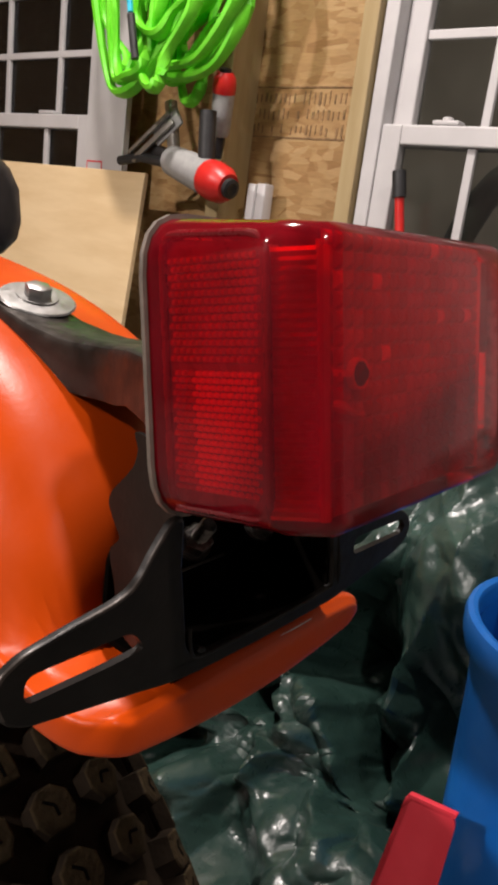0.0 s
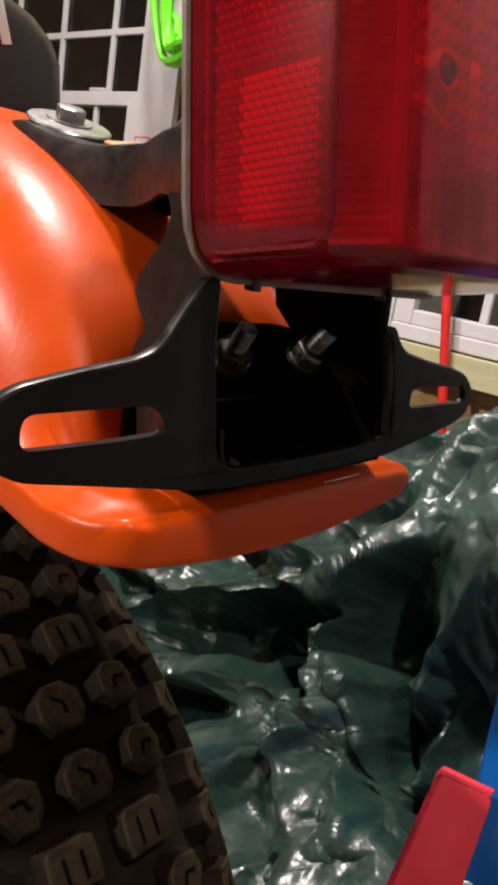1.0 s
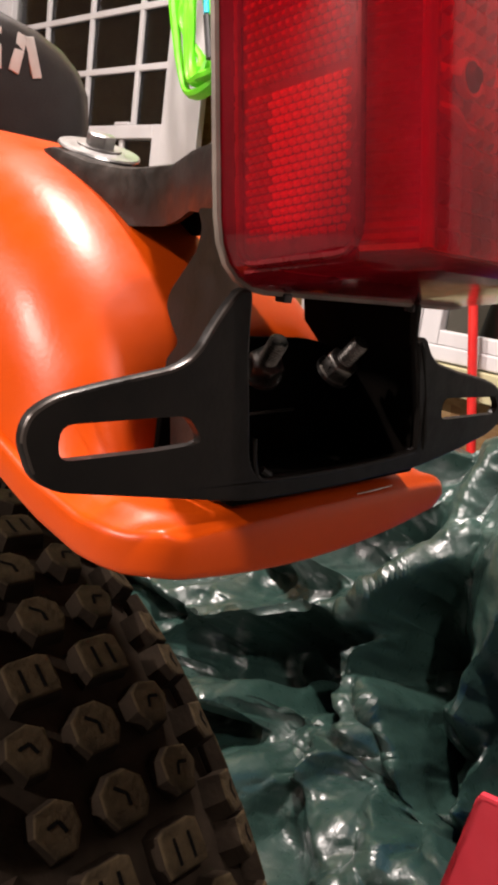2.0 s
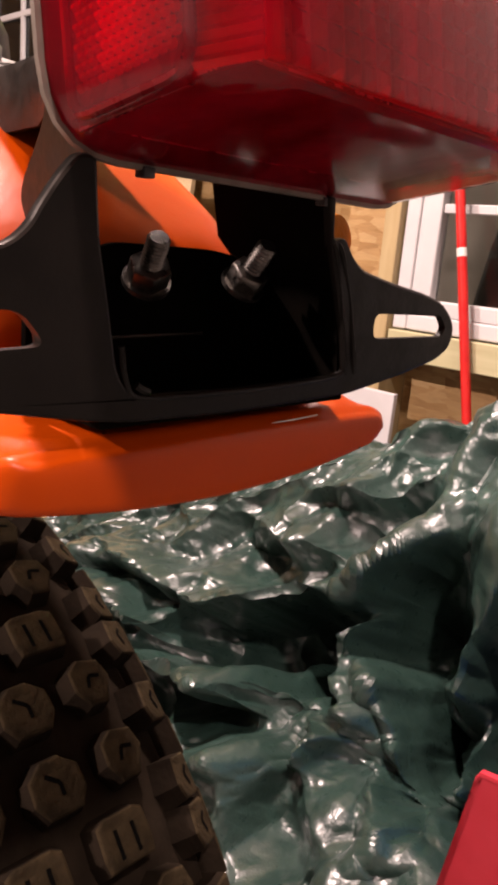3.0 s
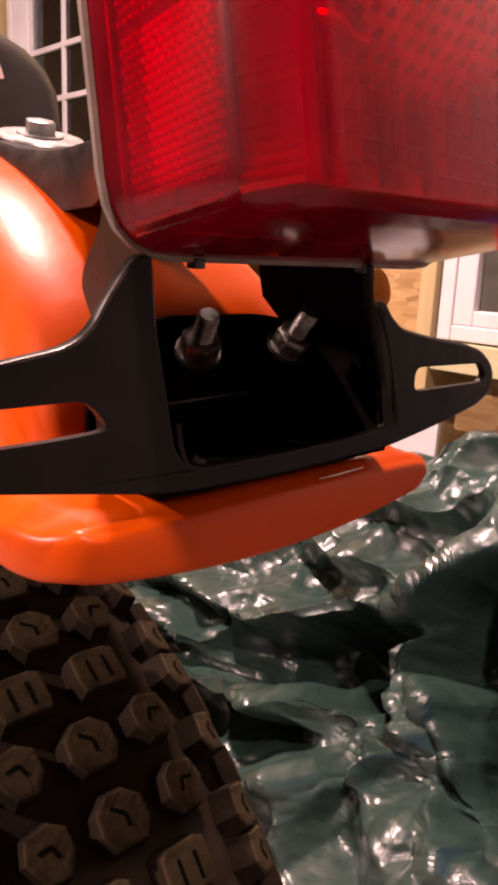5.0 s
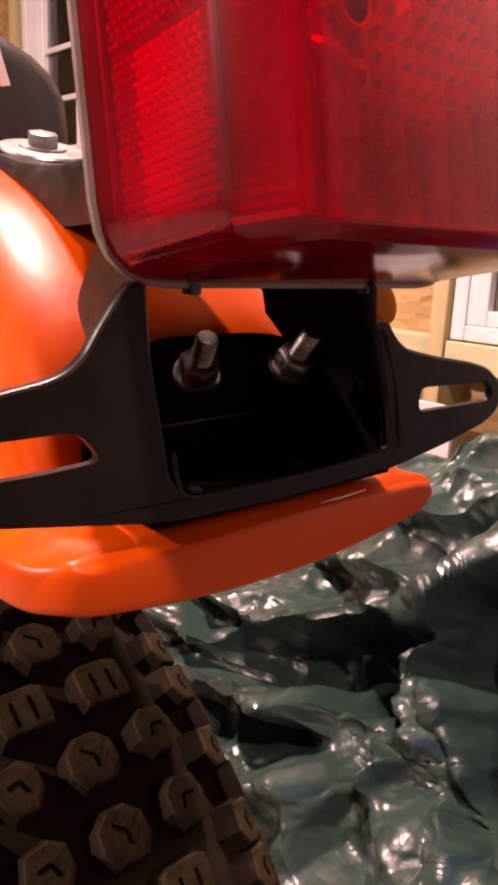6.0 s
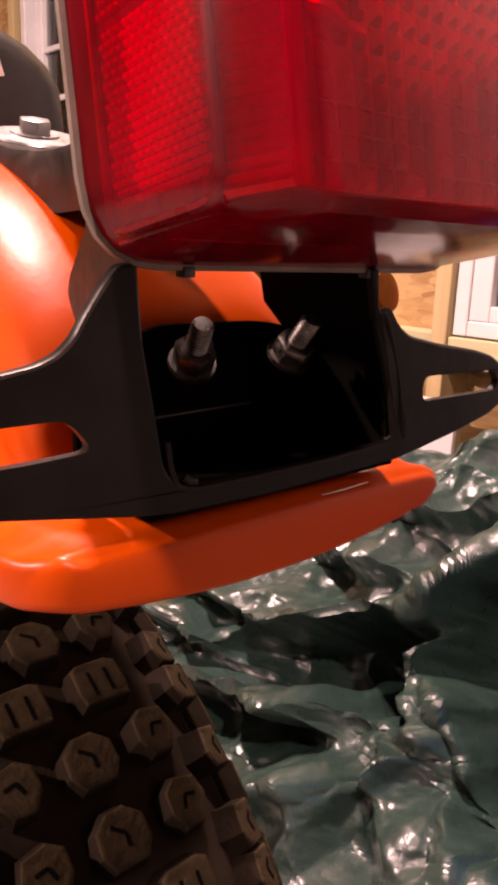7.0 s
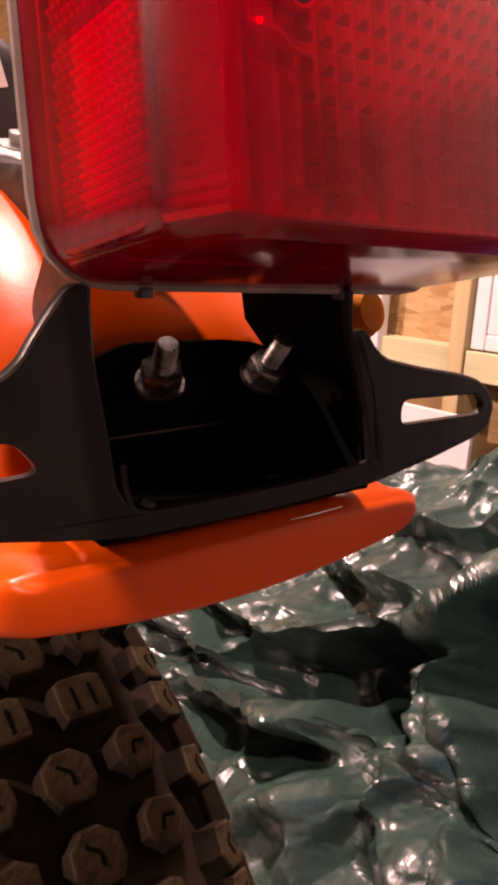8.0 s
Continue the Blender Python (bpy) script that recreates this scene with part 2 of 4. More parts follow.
def lathe(profile, seg=24, axis=(0, 0, 1), at=(0, 0, 0)):
    """A turned body from (radius, height) pairs."""
    bm = bmesh.new()
    rings = []
    for r, h in profile:
        if r < 1e-6:
            rings.append([bm.verts.new((0, 0, h))])
        else:
            rings.append([bm.verts.new((r * math.cos(2 * math.pi * k / seg), r * math.sin(2 * math.pi * k / seg), h)) for k in range(seg)])
    for a, b in zip(rings, rings[1:]):
        for k in range(seg):
            j = (k + 1) % seg
            if len(a) == 1 and len(b) > 1:
                bm.faces.new((a[0], b[k], b[j]))
            elif len(b) == 1 and len(a) > 1:
                bm.faces.new((a[k], a[j], b[0]))
            elif len(a) > 1:
                bm.faces.new((a[k], a[j], b[j], b[k]))
    return moved(bm, Matrix.Translation(at) @ frame_on(axis))


def loft(rings, closed=True, caps=True):
    """A skin over rings with the same number of points."""
    bm = bmesh.new()
    vs = [[bm.verts.new(p) for p in ring] for ring in rings]
    n = len(vs[0])
    for a, b in zip(vs, vs[1:]):
        for k in range(n if closed else n - 1):
            j = (k + 1) % n
            bm.faces.new((a[k], a[j], b[j], b[k]))
    if caps and closed:
        bm.faces.new(vs[0][::-1])
        bm.faces.new(vs[-1])
    return bm


def tube(points, radius, seg=10, flat=1.0):
    """A round or flattened tube along points."""
    pts = [Vector(p) for p in points]
    rings = []
    up = Vector((0.13, 0.21, 0.97))
    for i, p in enumerate(pts):
        d = (pts[min(i + 1, len(pts) - 1)] - pts[max(i - 1, 0)]).normalized()
        a = d.cross(up)
        a = a.normalized() if a.length > 1e-4 else Vector((1, 0, 0))
        b = d.cross(a)
        r = radius(i / (len(pts) - 1)) if callable(radius) else radius
        rings.append([p + r * (math.cos(2 * math.pi * k / seg) * a + flat * math.sin(2 * math.pi * k / seg) * b) for k in range(seg)])
    return loft(rings)


def smooth_path(points, steps=8):
    """Catmull-Rom through points."""
    p = [Vector(q) for q in points]
    p = [2 * p[0] - p[1], *p, 2 * p[-1] - p[-2]]
    out = []
    for i in range(1, len(p) - 2):
        for k in range(steps):
            t = k / steps
            out.append(0.5 * (2 * p[i] + (p[i + 1] - p[i - 1]) * t + (2 * p[i - 1] - 5 * p[i] + 4 * p[i + 1] - p[i + 2]) * t * t + (3 * p[i] - p[i - 1] - 3 * p[i + 1] + p[i + 2]) * t**3))
    return [*out, p[-2]]


def plate(outer, holes, thick, place, bevel=0.0):
    """A sheet cut to an outline with holes, in the (a, b) plane; place maps (a, b, depth) to the world."""
    from mathutils.geometry import tessellate_polygon
    loops = [[Vector((a, b, 0)) for a, b in lp] for lp in (outer, *holes)]
    flat = [v for lp in loops for v in lp]
    tris = tessellate_polygon(loops)
    bm = bmesh.new()
    lo = [bm.verts.new((v.x, v.y, 0)) for v in flat]
    hi = [bm.verts.new((v.x, v.y, thick)) for v in flat]
    for t in tris:
        for vs in (lo, hi):
            try:
                bm.faces.new([vs[k] for k in t])
            except ValueError:
                pass
    at = 0
    rims = []
    for lp in loops:
        n = len(lp)
        for k in range(n):
            i, j = at + k, at + (k + 1) % n
            bm.faces.new((lo[i], lo[j], hi[j], hi[i]))
            if lp is loops[0]:
                rims.append((hi[i], hi[j]))
        at += n
    bmesh.ops.recalc_face_normals(bm, faces=bm.faces[:])
    if bevel:
        es = [e for a, b in rims if (e := bm.edges.get((a, b)))]
        bmesh.ops.bevel(bm, geom=es, offset=bevel, segments=2, affect="EDGES", profile=0.5)
    for v in bm.verts:
        v.co = place(v.co.x, v.co.y, v.co.z)
    return bm


def rounded(points, r, steps=4):
    """Rounds the corners of a polygon given as (a, b) pairs."""
    out, n = [], len(points)
    for i in range(n):
        p0, p1, p2 = (Vector(points[k % n]) for k in (i - 1, i, i + 1))
        d0, d1 = (p0 - p1), (p2 - p1)
        c = min(r, d0.length * 0.45, d1.length * 0.45)
        a, b = p1 + d0.normalized() * c, p1 + d1.normalized() * c
        for k in range(steps + 1):
            t = k / steps
            q = (1 - t) ** 2 * a + 2 * t * (1 - t) * p1 + t * t * b
            out.append((q.x, q.y))
    return out


def bolt(parent, at, axis, shank, length, head_af, head_h, mat, flange=0.0, thread=True):
    """A threaded stud with a hexagon nut or head at its root, under a thing that is not turned."""
    at = Vector(at) - parent.matrix_world.translation
    prof = [(0, 0), (shank, 0)]
    if thread:
        n = int(length / 0.0011)
        for k in range(n):
            h = length * (k + 0.5) / n
            prof += [(shank, h - length / n * 0.28), (shank * 0.86, h + length / n * 0.22)]
    prof += [(shank * 0.97, length - 0.0009), (shank * 0.80, length), (0, length)]
    out = part("bolt", lathe(prof, 20, axis, at), mat, parent)
    hexa = bmesh.new()
    bmesh.ops.create_cone(hexa, cap_ends=True, segments=6, radius1=head_af / 1.732, radius2=head_af / 1.732, depth=head_h)
    bmesh.ops.bevel(hexa, geom=hexa.edges[:], offset=0.0005, segments=2, affect="EDGES", profile=0.5)
    ax = Vector(axis).normalized()
    part("nut", moved(hexa, Matrix.Translation(Vector(at) + ax * (head_h / 2)) @ frame_on(axis)), mat, out)
    if flange:
        part("washer", lathe([(shank, -0.0012), (flange, -0.0012), (flange, 0.0002), (shank, 0.0002)], 24, axis, at), mat, out)
    return out


# ---------------------------------------------------------------- the room
X0, X1, Y0, YW, ZC = -3.4, 2.4, -2.6, 1.17, 2.45


def structure(name, bm, mat, label, category, smooth=False):
    return tagged(part(name, bm, mat, None, "", smooth), label, category, kind="structure")


structure("floor", box(X0 - 0.1, X1 + 0.1, Y0 - 0.1, YW + 0.1, -0.12, 0.0), CONCRETE, "bare grey concrete garage floor", "floor")
structure("ceiling", box(X0 - 0.1, X1 + 0.1, Y0 - 0.1, YW + 0.1, ZC, ZC + 0.1), PLASTER, "plain pale board garage ceiling", "ceiling")
structure("wall_south", box(X0 - 0.1, X1 + 0.1, Y0 - 0.1, Y0, 0, ZC), PLASTER, "plain pale board garage wall, added out of view", "wall")
structure("wall_west", box(X0 - 0.1, X0, Y0, YW, 0, ZC), OSB, "bare strand board garage wall", "wall")
# unseen wall, plain board so that the lens mirrors no orange
structure("wall_east", box(X1, X1 + 0.1, Y0, YW, 0, ZC), PLASTER, "plain pale board garage wall, added out of view", "wall")

# window openings: (x of the frame's outer edges, z of sill and head)
WR = (-0.654, 0.174, 0.648, 1.62)
WL = (-2.36, -1.425, 0.640, 1.62)


def wall_with_openings(holes):
    xs = sorted({X0, 0.25, *(h[0] for h in holes), *(h[1] for h in holes)})
    zs = sorted({0.0, ZC, *(h[2] for h in holes), *(h[3] for h in holes)})
    bms = []
    for a, b in zip(xs, xs[1:]):
        for c, d in zip(zs, zs[1:]):
            if not any(h[0] <= a and b <= h[1] and h[2] <= c and d <= h[3] for h in holes):
                bms.append(box(a, b, YW, YW + 0.012, c, d))
    bm = join(*bms)
    bmesh.ops.remove_doubles(bm, verts=bm.verts[:], dist=1e-5)
    return bm


wall_north = structure("wall_north", wall_with_openings((WR, WL)), OSB, "bare orange strand board sheathing between open wall studs", "wall")

# unseen stretch added in pale board, to give the lens a grey reflection
structure("unseen_wall_north_east", box(0.25, X1, YW, YW + 0.012, 0, ZC), BOARD, "plain pale board garage wall, added out of view", "wall")


def stud(x0, x1, z0=0.0, z1=ZC, mat=LUMBER, y0=1.08, name="stud", label="pale pine stud of the open wall frame"):
    return tagged(part(name, box(x0, x1, y0, YW - 0.002, z0, z1, 0.002), mat, None, "", False), label, "stud", "wall studs", "structure")


stud(-0.690, -0.657)
stud(-1.020, -0.984, 0.0, ZC)
stud(0.178, 0.218)
stud(-1.425, -1.385, 0, ZC, y0=1.115)
stud(-2.42, -2.38)
for a, b in ((-0.655, 0.176), (-2.378, -1.428)):
    stud(a, b, 0.592, 0.645, GREENLUMBER, 1.085, "window_sill_stud", "greenish treated lumber rail under the window")
stud(-0.982, -0.692, 0.596, 0.646, GREENLUMBER, 1.115, "blocking", "greenish treated lumber blocking between the studs")
stud(X0, X1, 0.002, 0.04, GREENLUMBER, 1.085, "sole_plate", "greenish treated lumber sole plate along the floor")


def window(name, x0, x1, z0, z1, muntins_x, mun_lo, mun_hi, rail, mat=WHITE):
    """A double-hung vinyl window: frame, two sashes with bars, panes, meeting rail and latch."""
    w = thing(name, ((x0 + x1) / 2, 1.1, z0), "white vinyl double-hung window with grid bars, night outside", "window", "windows", "structure")
    inv = w.matrix_world.inverted()

    def sub(n, bm, m, parent=w, smooth=False):
        ob = part(n, moved(bm, inv), m, None, "", smooth)
        ob.parent = parent
        return ob

    f = 0.028
    sub("window_frame", join(box(x0, x0 + f, 1.095, 1.18, z0, z1, 0.003), box(x1 - f, x1, 1.095, 1.18, z0, z1, 0.003), box(x0 + f, x1 - f, 1.097, 1.18, z0, z0 + f, 0.003), box(x0 + f, x1 - f, 1.097, 1.18, z1 - f, z1, 0.003)), mat)
    for lower in (True, False):
        s = 0.040
        a, b = (z0 + f, rail + 0.017) if lower else (rail - 0.017, z1 - f)
        y0, y1 = (1.100, 1.128) if lower else (1.132, 1.160)
        gx0, gx1, gz0, gz1 = x0 + f + s, x1 - f - s, a + (0.028 if lower else 0.034), b - (0.034 if lower else 0.045)
        sash = sub("sash", join(box(x0 + f, gx0, y0, y1, a, b, 0.003), box(gx1, x1 - f, y0, y1, a, b, 0.003), box(gx0, gx1, y0 + 0.0005, y1, a, gz0, 0.003), box(gx0, gx1, y0 + 0.0005, y1, gz1, b, 0.003)), mat)
        xs, zs = [gx0, *[x for x in muntins_x if gx0 < x < gx1], gx1], [gz0, *(mun_lo if lower else mun_hi), gz1]
        ym = (y0 + y1) / 2
        for x in xs[1:-1]:
            sub("grid_bar", box(x - 0.008, x + 0.008, ym - 0.006, ym + 0.004, gz0, gz1, 0.002), mat, sash)
        for z in zs[1:-1]:
            sub("grid_bar", box(gx0, gx1, ym - 0.0065, ym + 0.003, z - 0.008, z + 0.008, 0.002), mat, sash)
        pane = sub("pane", box(gx0 - 0.004, gx1 + 0.004, ym + 0.005, ym + 0.008, gz0 - 0.004, gz1 + 0.004), GLASS, sash)
    return w, sub


w1, sub1 = window("window_1", *WR, (-0.450, -0.268, -0.09), (0.863,), (1.225, 1.39), 1.054)
sub1("latch", join(box(-0.53, -0.48, 1.102, 1.13, 1.0715, 1.080, 0.003), lathe([(0, 0), (0.010, 0), (0.009, 0.006), (0, 0.008)], 16, (0, 0, 1), (-0.505, 1.112, 1.079))), WHITE, w1, True)
w2, sub2 = window("window_2", *WL, (-2.09, -1.86, -1.632), (0.872,), (1.223, 1.37), 1.057)
sub2("latch", join(box(-1.66, -1.60, 1.102, 1.13, 1.0745, 1.083, 0.003)), WHITE, w2, True)
structure("window_trim", box(-1.423, -1.288, 1.072, 1.090, 0.55, 1.75, 0.002), WHITE, "wide white board trim beside the window", "trim")
sticker = thing("sticker", (-1.385, 1.0715, 0.955), "small white sticker with a red border on the trim", "sticker")
part("paper", box(-0.026, 0.026, -0.0006, 0.0, -0.012, 0.012), WHITE, sticker)
part("border", join(box(-0.028, 0.028, -0.0010, -0.0004, 0.009, 0.0125), box(-0.028, 0.028, -0.0010, -0.0004, -0.0125, -0.009), box(-0.028, -0.025, -0.0010, -0.0004, -0.009, 0.009), box(0.025, 0.028, -0.0010, -0.0004, -0.009, 0.009)), PINK, sticker)
structure("backdrop", box(-6, 4, 3.2, 3.25, -0.5, 4), mixed("night_wall", (0.30, 0.26, 0.22), (0.50, 0.45, 0.40), 2, (0.7, 0.9)), "dark wall of the neighbouring space at night", "backdrop")
structure("ground", box(-6, 4, 1.3, 3.19, -0.6, -0.14), CONCRETE, "dark paved ground outside at night", "ground")

# stencil on the strand board: bars in place of writing that cannot be read
stencil = thing("printed_stencil", (-0.91, YW - 0.001, 1.10), "faded black printed stencil block on the strand board", "stencil")
rs = random.Random(5)
bars = [(-1.040, 0.024, 1.075, 1.120), (-1.036, 0.010, 1.055, 1.070)]
for row, (za, zb) in enumerate(((1.054, 1.078), (1.083, 1.108), (1.113, 1.141))):
    bars += [(-1.008 + 0.0098 * k, 0.0016 + 0.0028 * rs.random(), za + 0.006 * rs.random(), zb - 0.008 * rs.random()) for k in range(23) if rs.random() > 0.16]
for x, w, z0, z1 in bars:
    x, w = -1.04 + 1.28 * (x + 1.04), 1.28 * w
    part("ink_bar", moved(box(x, x + w, YW - 0.0016, YW - 0.0004, z0, z1), Matrix.Translation((0.91, -YW + 0.001, -1.10))), INK, stencil)
for z in (1.049, 1.146):
    part("ink_line", moved(box(-1.04, -0.701, YW - 0.0016, YW - 0.0004, z, z + 0.0025), Matrix.Translation((0.91, -YW + 0.001, -1.10))), INK, stencil)

# bodies for the unseen lamps, added at the ceiling
for x, y, _ in LAMPS:
    lp = thing("unseen_ceiling_lamp", (x, y, ZC), "round white lamp body added at the ceiling, out of view", "lamp", "ceiling lamps")
    part("lamp_base", lathe([(0, 0), (0.10, 0), (0.10, -0.02), (0.085, -0.03), (0.085, -0.05), (0.0, -0.05)], 32), WHITE, lp)

# ---------------------------------------------------------------- motorcycle
bike = thing("motorcycle", (-0.29, 0.016, 0.0), "orange off-road motorcycle with a red tail light and knobby tyre", "motorcycle")
BINV = bike.matrix_world.inverted()


def bp(name, bm, mat, parent=None, label="", smooth=True):
    ob = part(name, moved(bm, BINV), mat, None, label, smooth)
    ob.parent = parent or bike
    return ob


CY = 0.0155


def fender():
    """A broad flat-topped channel that falls towards its rear, with a rolled lip all round and a recess for the bracket."""
    spine = [(-0.46, 0.846), (-0.32, 0.843), (-0.25, 0.838), (-0.187, 0.8315), (-0.146, 0.8235), (-0.116, 0.8140), (-0.090, 0.8030), (-0.070, 0.7920), (-0.050, 0.7785), (-0.030, 0.7610), (-0.015, 0.7447), (-0.004, 0.7342), (0.004, 0.7276), (0.0095, 0.7237), (0.013, 0.7212)]
    lows = [(-0.46, 0.795), (-0.30, 0.780), (-0.20, 0.760), (-0.13, 0.742), (-0.09, 0.727), (-0.06, 0.7176), (-0.037, 0.711), (-0.015, 0.7078), (0.003, 0.7085), (0.013, 0.7108)]
    path = smooth_path([(x, 0, z) for x, z in spine], 6)
    sx, sz = [p.x for p in path], [p.z for p in path]
    W, XE, XS = 0.0685, 0.0130, 0.000
    xs = [-0.46 + 0.436 * k / 40 for k in range(40)] + [-0.024 + 0.024 * k / 10 for k in range(10)] + [XS + (XE - XS) * math.sin(math.pi / 2 * k / 12) for k in range(13)]
    m, rings, ridge_l = 44, [], []
    for x in xs:
        top = float(np.interp(x, sx, sz))
        low = float(np.interp(x, [a for a, _ in lows], [b for _, b in lows]))
        ql = max(0.0, (x + 0.009) / (XE + 0.009))
        w = (W + 0.03 * max(0, -x - 0.1)) - 0.0125 * (1 - math.sqrt(max(0.0, 1 - ql * ql)))
        wr = (W + 0.0012 + 0.03 * max(0, -x - 0.1)) - 0.0045 * max(0.0, (x - 0.0085) / 0.0045) - 0.0012 * min(1.0, max(0.0, (x + 0.03) / 0.03))
        tail_end = min(1.0, max(0.0, (x + 0.065) / 0.055))
        ridge = min(low + 0.0120, top - 0.0004)
        ring = []
        for k in range(m + 1):
            t = -1 + 2 * k / m
            y = CY + t * (w if t < 0 else wr)
            tt = min(1.0, abs(t) / (1 - 0.030 * tail_end))
            z = ridge + (top - ridge) * ((1 - tt ** (3.6 - 0.8 * tail_end if t < 0 else 8.0)) ** (0.60 + 0.30 * tail_end if t < 0 else 0.60) if tt < 1 else 0.0)
            near_box = min(1.0, max(0.0, (y + 0.0520) / 0.018))
            ledge = min(1.0, max(0.0, (x + 0.060 - 0.0335 * near_box) / (0.048 - 0.0430 * near_box)))
            deep = ledge * ledge * (3 - 2 * ledge) * min(1.0, max(0.0, (0.0695 - y) / 0.003))
            ring.append(Vector((x, y, z + (min(z, 0.7235) - z) * deep)))
        rings.append(ring)
    bm = loft(rings, closed=False, caps=False)
    rim = [r[0] for r in rings[:-1]] + rings[-1] + [r[-1] for r in rings[-2::-1]]
    n, lip = len(rim), []
    for i, p in enumerate(rim):
        a, c = rim[max(0, i - 2)], rim[min(n - 1, i + 2)]
        d = Vector((c.x - a.x, c.y - a.y, 0)).normalized()
        out = Vector((d.y, -d.x, 0)) if d.length > 0 else Vector((1, 0, 0))
        if out.dot(Vector((p.x + 0.06, p.y - CY, 0))) < 0 and p.x > -0.05:
            out = -out
        if p.x <= -0.05:
            out = Vector((0, 1 if p.y > CY else -1, 0))
        low = float(np.interp(p.x, [u for u, _ in lows], [v for _, v in lows])) - 0.0066 * max(0.0, 1 - ((p.y - CY) / 0.067) ** 2) * max(0.0, min(1.0, (p.x + 0.002) / 0.015))
        bulge = 0.0060 * min(1.0, max(0.0, (p.y - CY - 0.052) / 0.008)) * min(1.0, max(0.0, (p.x + 0.03) / 0.03))
        lip.append([Vector((p.x, p.y + bulge * math.sin(math.pi * f ** 0.85), p.z + (low - p.z) * f)) + out * o for f, o in ((0, 0), (0.03, 0.0010), (0.08, 0.0018), (0.15, 0.0024), (0.26, 0.0028), (0.50, 0.0030), (0.80, 0.0029), (0.95, 0.0027), (1.0, 0.0022))])
    bm = join(bm, loft(lip, closed=False, caps=False))
    bmesh.ops.remove_doubles(bm, verts=bm.verts[:], dist=1e-6)
    ob = bp("rear_fender", bm, ORANGE, label="glossy orange rear fender with a rolled edge")
    ob.data.shade_smooth()
    mod = ob.modifiers.new("thickness", "SOLIDIFY")
    mod.thickness, mod.offset = 0.0014, -1
    return ob


rear_fender = fender()

for at, r in (((0.0150, 0.0838, 0.7145), 0.0012), ((0.0155, 0.0745, 0.7100), 0.0007)):
    bp("paint_chip", lathe([(0, 0.0003), (r, 0.0002), (r, -0.001)], 9, (1, 0.25, 0.1), at), PRINT if r > 0.001 else DARK, rear_fender)

bp("scratch", tube([(0.0134, 0.0335, 0.7218), (0.0138, 0.0420, 0.7220), (0.0139, 0.0530, 0.7224)], lambda q: 0.0001 + 0.0005 * q * (1.15 - q), 6), PRINT, rear_fender, "pale scrape along the lip")

# bracket of the tail light: face with two slotted ears round an open box
FACE = [(-0.0919, 0.7511), (-0.0902, 0.7564), (-0.0845, 0.7598), (-0.071, 0.7624), (-0.0535, 0.7652), (-0.0485, 0.7672), (-0.0450, 0.7705), (-0.0430, 0.7740), (-0.0385, 0.7805), (-0.0345, 0.7850),
        (-0.0300, 0.7850), (-0.0285, 0.7680), (-0.0255, 0.7540), (-0.0226, 0.7390), (-0.0180, 0.7338), (0.0170, 0.7331), (0.0612, 0.7344), (0.0585, 0.7466), (0.0490, 0.7705), (0.0455, 0.7850),
        (0.0488, 0.7850), (0.0500, 0.7728), (0.0548, 0.7748), (0.0598, 0.7690), (0.0654, 0.7657), (0.0802, 0.7627), (0.1020, 0.7593), (0.1125, 0.7568), (0.1200, 0.7521), (0.1236, 0.7470), (0.1218, 0.7405),
        (0.1135, 0.7366), (0.0930, 0.7325), (0.0743, 0.7296), (0.0635, 0.7281), (0.0388, 0.7274), (0.0135, 0.7270), (-0.0178, 0.7276), (-0.0300, 0.7290), (-0.0590, 0.7342), (-0.0820, 0.7383), (-0.0885, 0.7420)]
SLOT_L = rounded([(-0.0828, 0.7455), (-0.0828, 0.7537), (-0.0470, 0.7537), (-0.0408, 0.7462), (-0.0560, 0.7455)], 0.0035)
SLOT_R = rounded([(0.0738, 0.7450), (0.0738, 0.7529), (0.1130, 0.7523), (0.1172, 0.7478), (0.1150, 0.7449)], 0.0034)
bracket = bp("tail_light_bracket", plate(rounded(FACE, 0.0032, 3), [SLOT_L[::-1], SLOT_R[::-1]], 0.0026, lambda a, b, c: Vector((0.0132 + c, a, b)), 0.0009), BLACK, label="black steel bracket with two slotted ears")
bracket.data.materials.append(EDGE)
for poly in bracket.data.polygons:
    if 0.25 < poly.normal.x < 0.97 and poly.normal.z > -0.2 and not -0.029 < poly.center.y + 0.016 < 0.062:
        poly.material_index = 1
    if abs(poly.normal.x) > 0.995:
        poly.use_smooth = False


def prism(poly, y, thick):
    return plate(poly, [], thick, lambda a, b, c: Vector((a, y(a) + c, b)), 0.0006)


# side webs, back plate and floor of the box
WEB = rounded([(0.0140, 0.7850), (0.0140, 0.7290), (-0.0120, 0.7350), (-0.0153, 0.7500), (-0.0185, 0.7560), (-0.0200, 0.7605), (-0.0140, 0.7665), (-0.0190, 0.7712), (-0.0228, 0.7762), (-0.0212, 0.7805), (-0.0150, 0.7868), (-0.0100, 0.7925), (-0.0085, 0.7985), (-0.0120, 0.8035), (0.0, 0.8035), (0.0040, 0.7985)], 0.0022, 3)
bp("side_web", prism(WEB, lambda x: -0.0310 + 0.15 * (0.014 - x), 0.0022), WORN, bracket)
RIGHT = [(0.0140, 0.7850), (0.0140, 0.7705), (0.0140, 0.7590), (0.0140, 0.7466), (0.0140, 0.7344), (0.0140, 0.7270), (-0.0235, 0.7270), (-0.0235, 0.7344), (-0.0245, 0.7466), (-0.0260, 0.7600), (-0.0380, 0.7720), (-0.0400, 0.7900), (-0.0250, 0.8010), (-0.0145, 0.7980), (-0.0110, 0.8220), (0.0005, 0.8220), (0.004, 0.8000)]
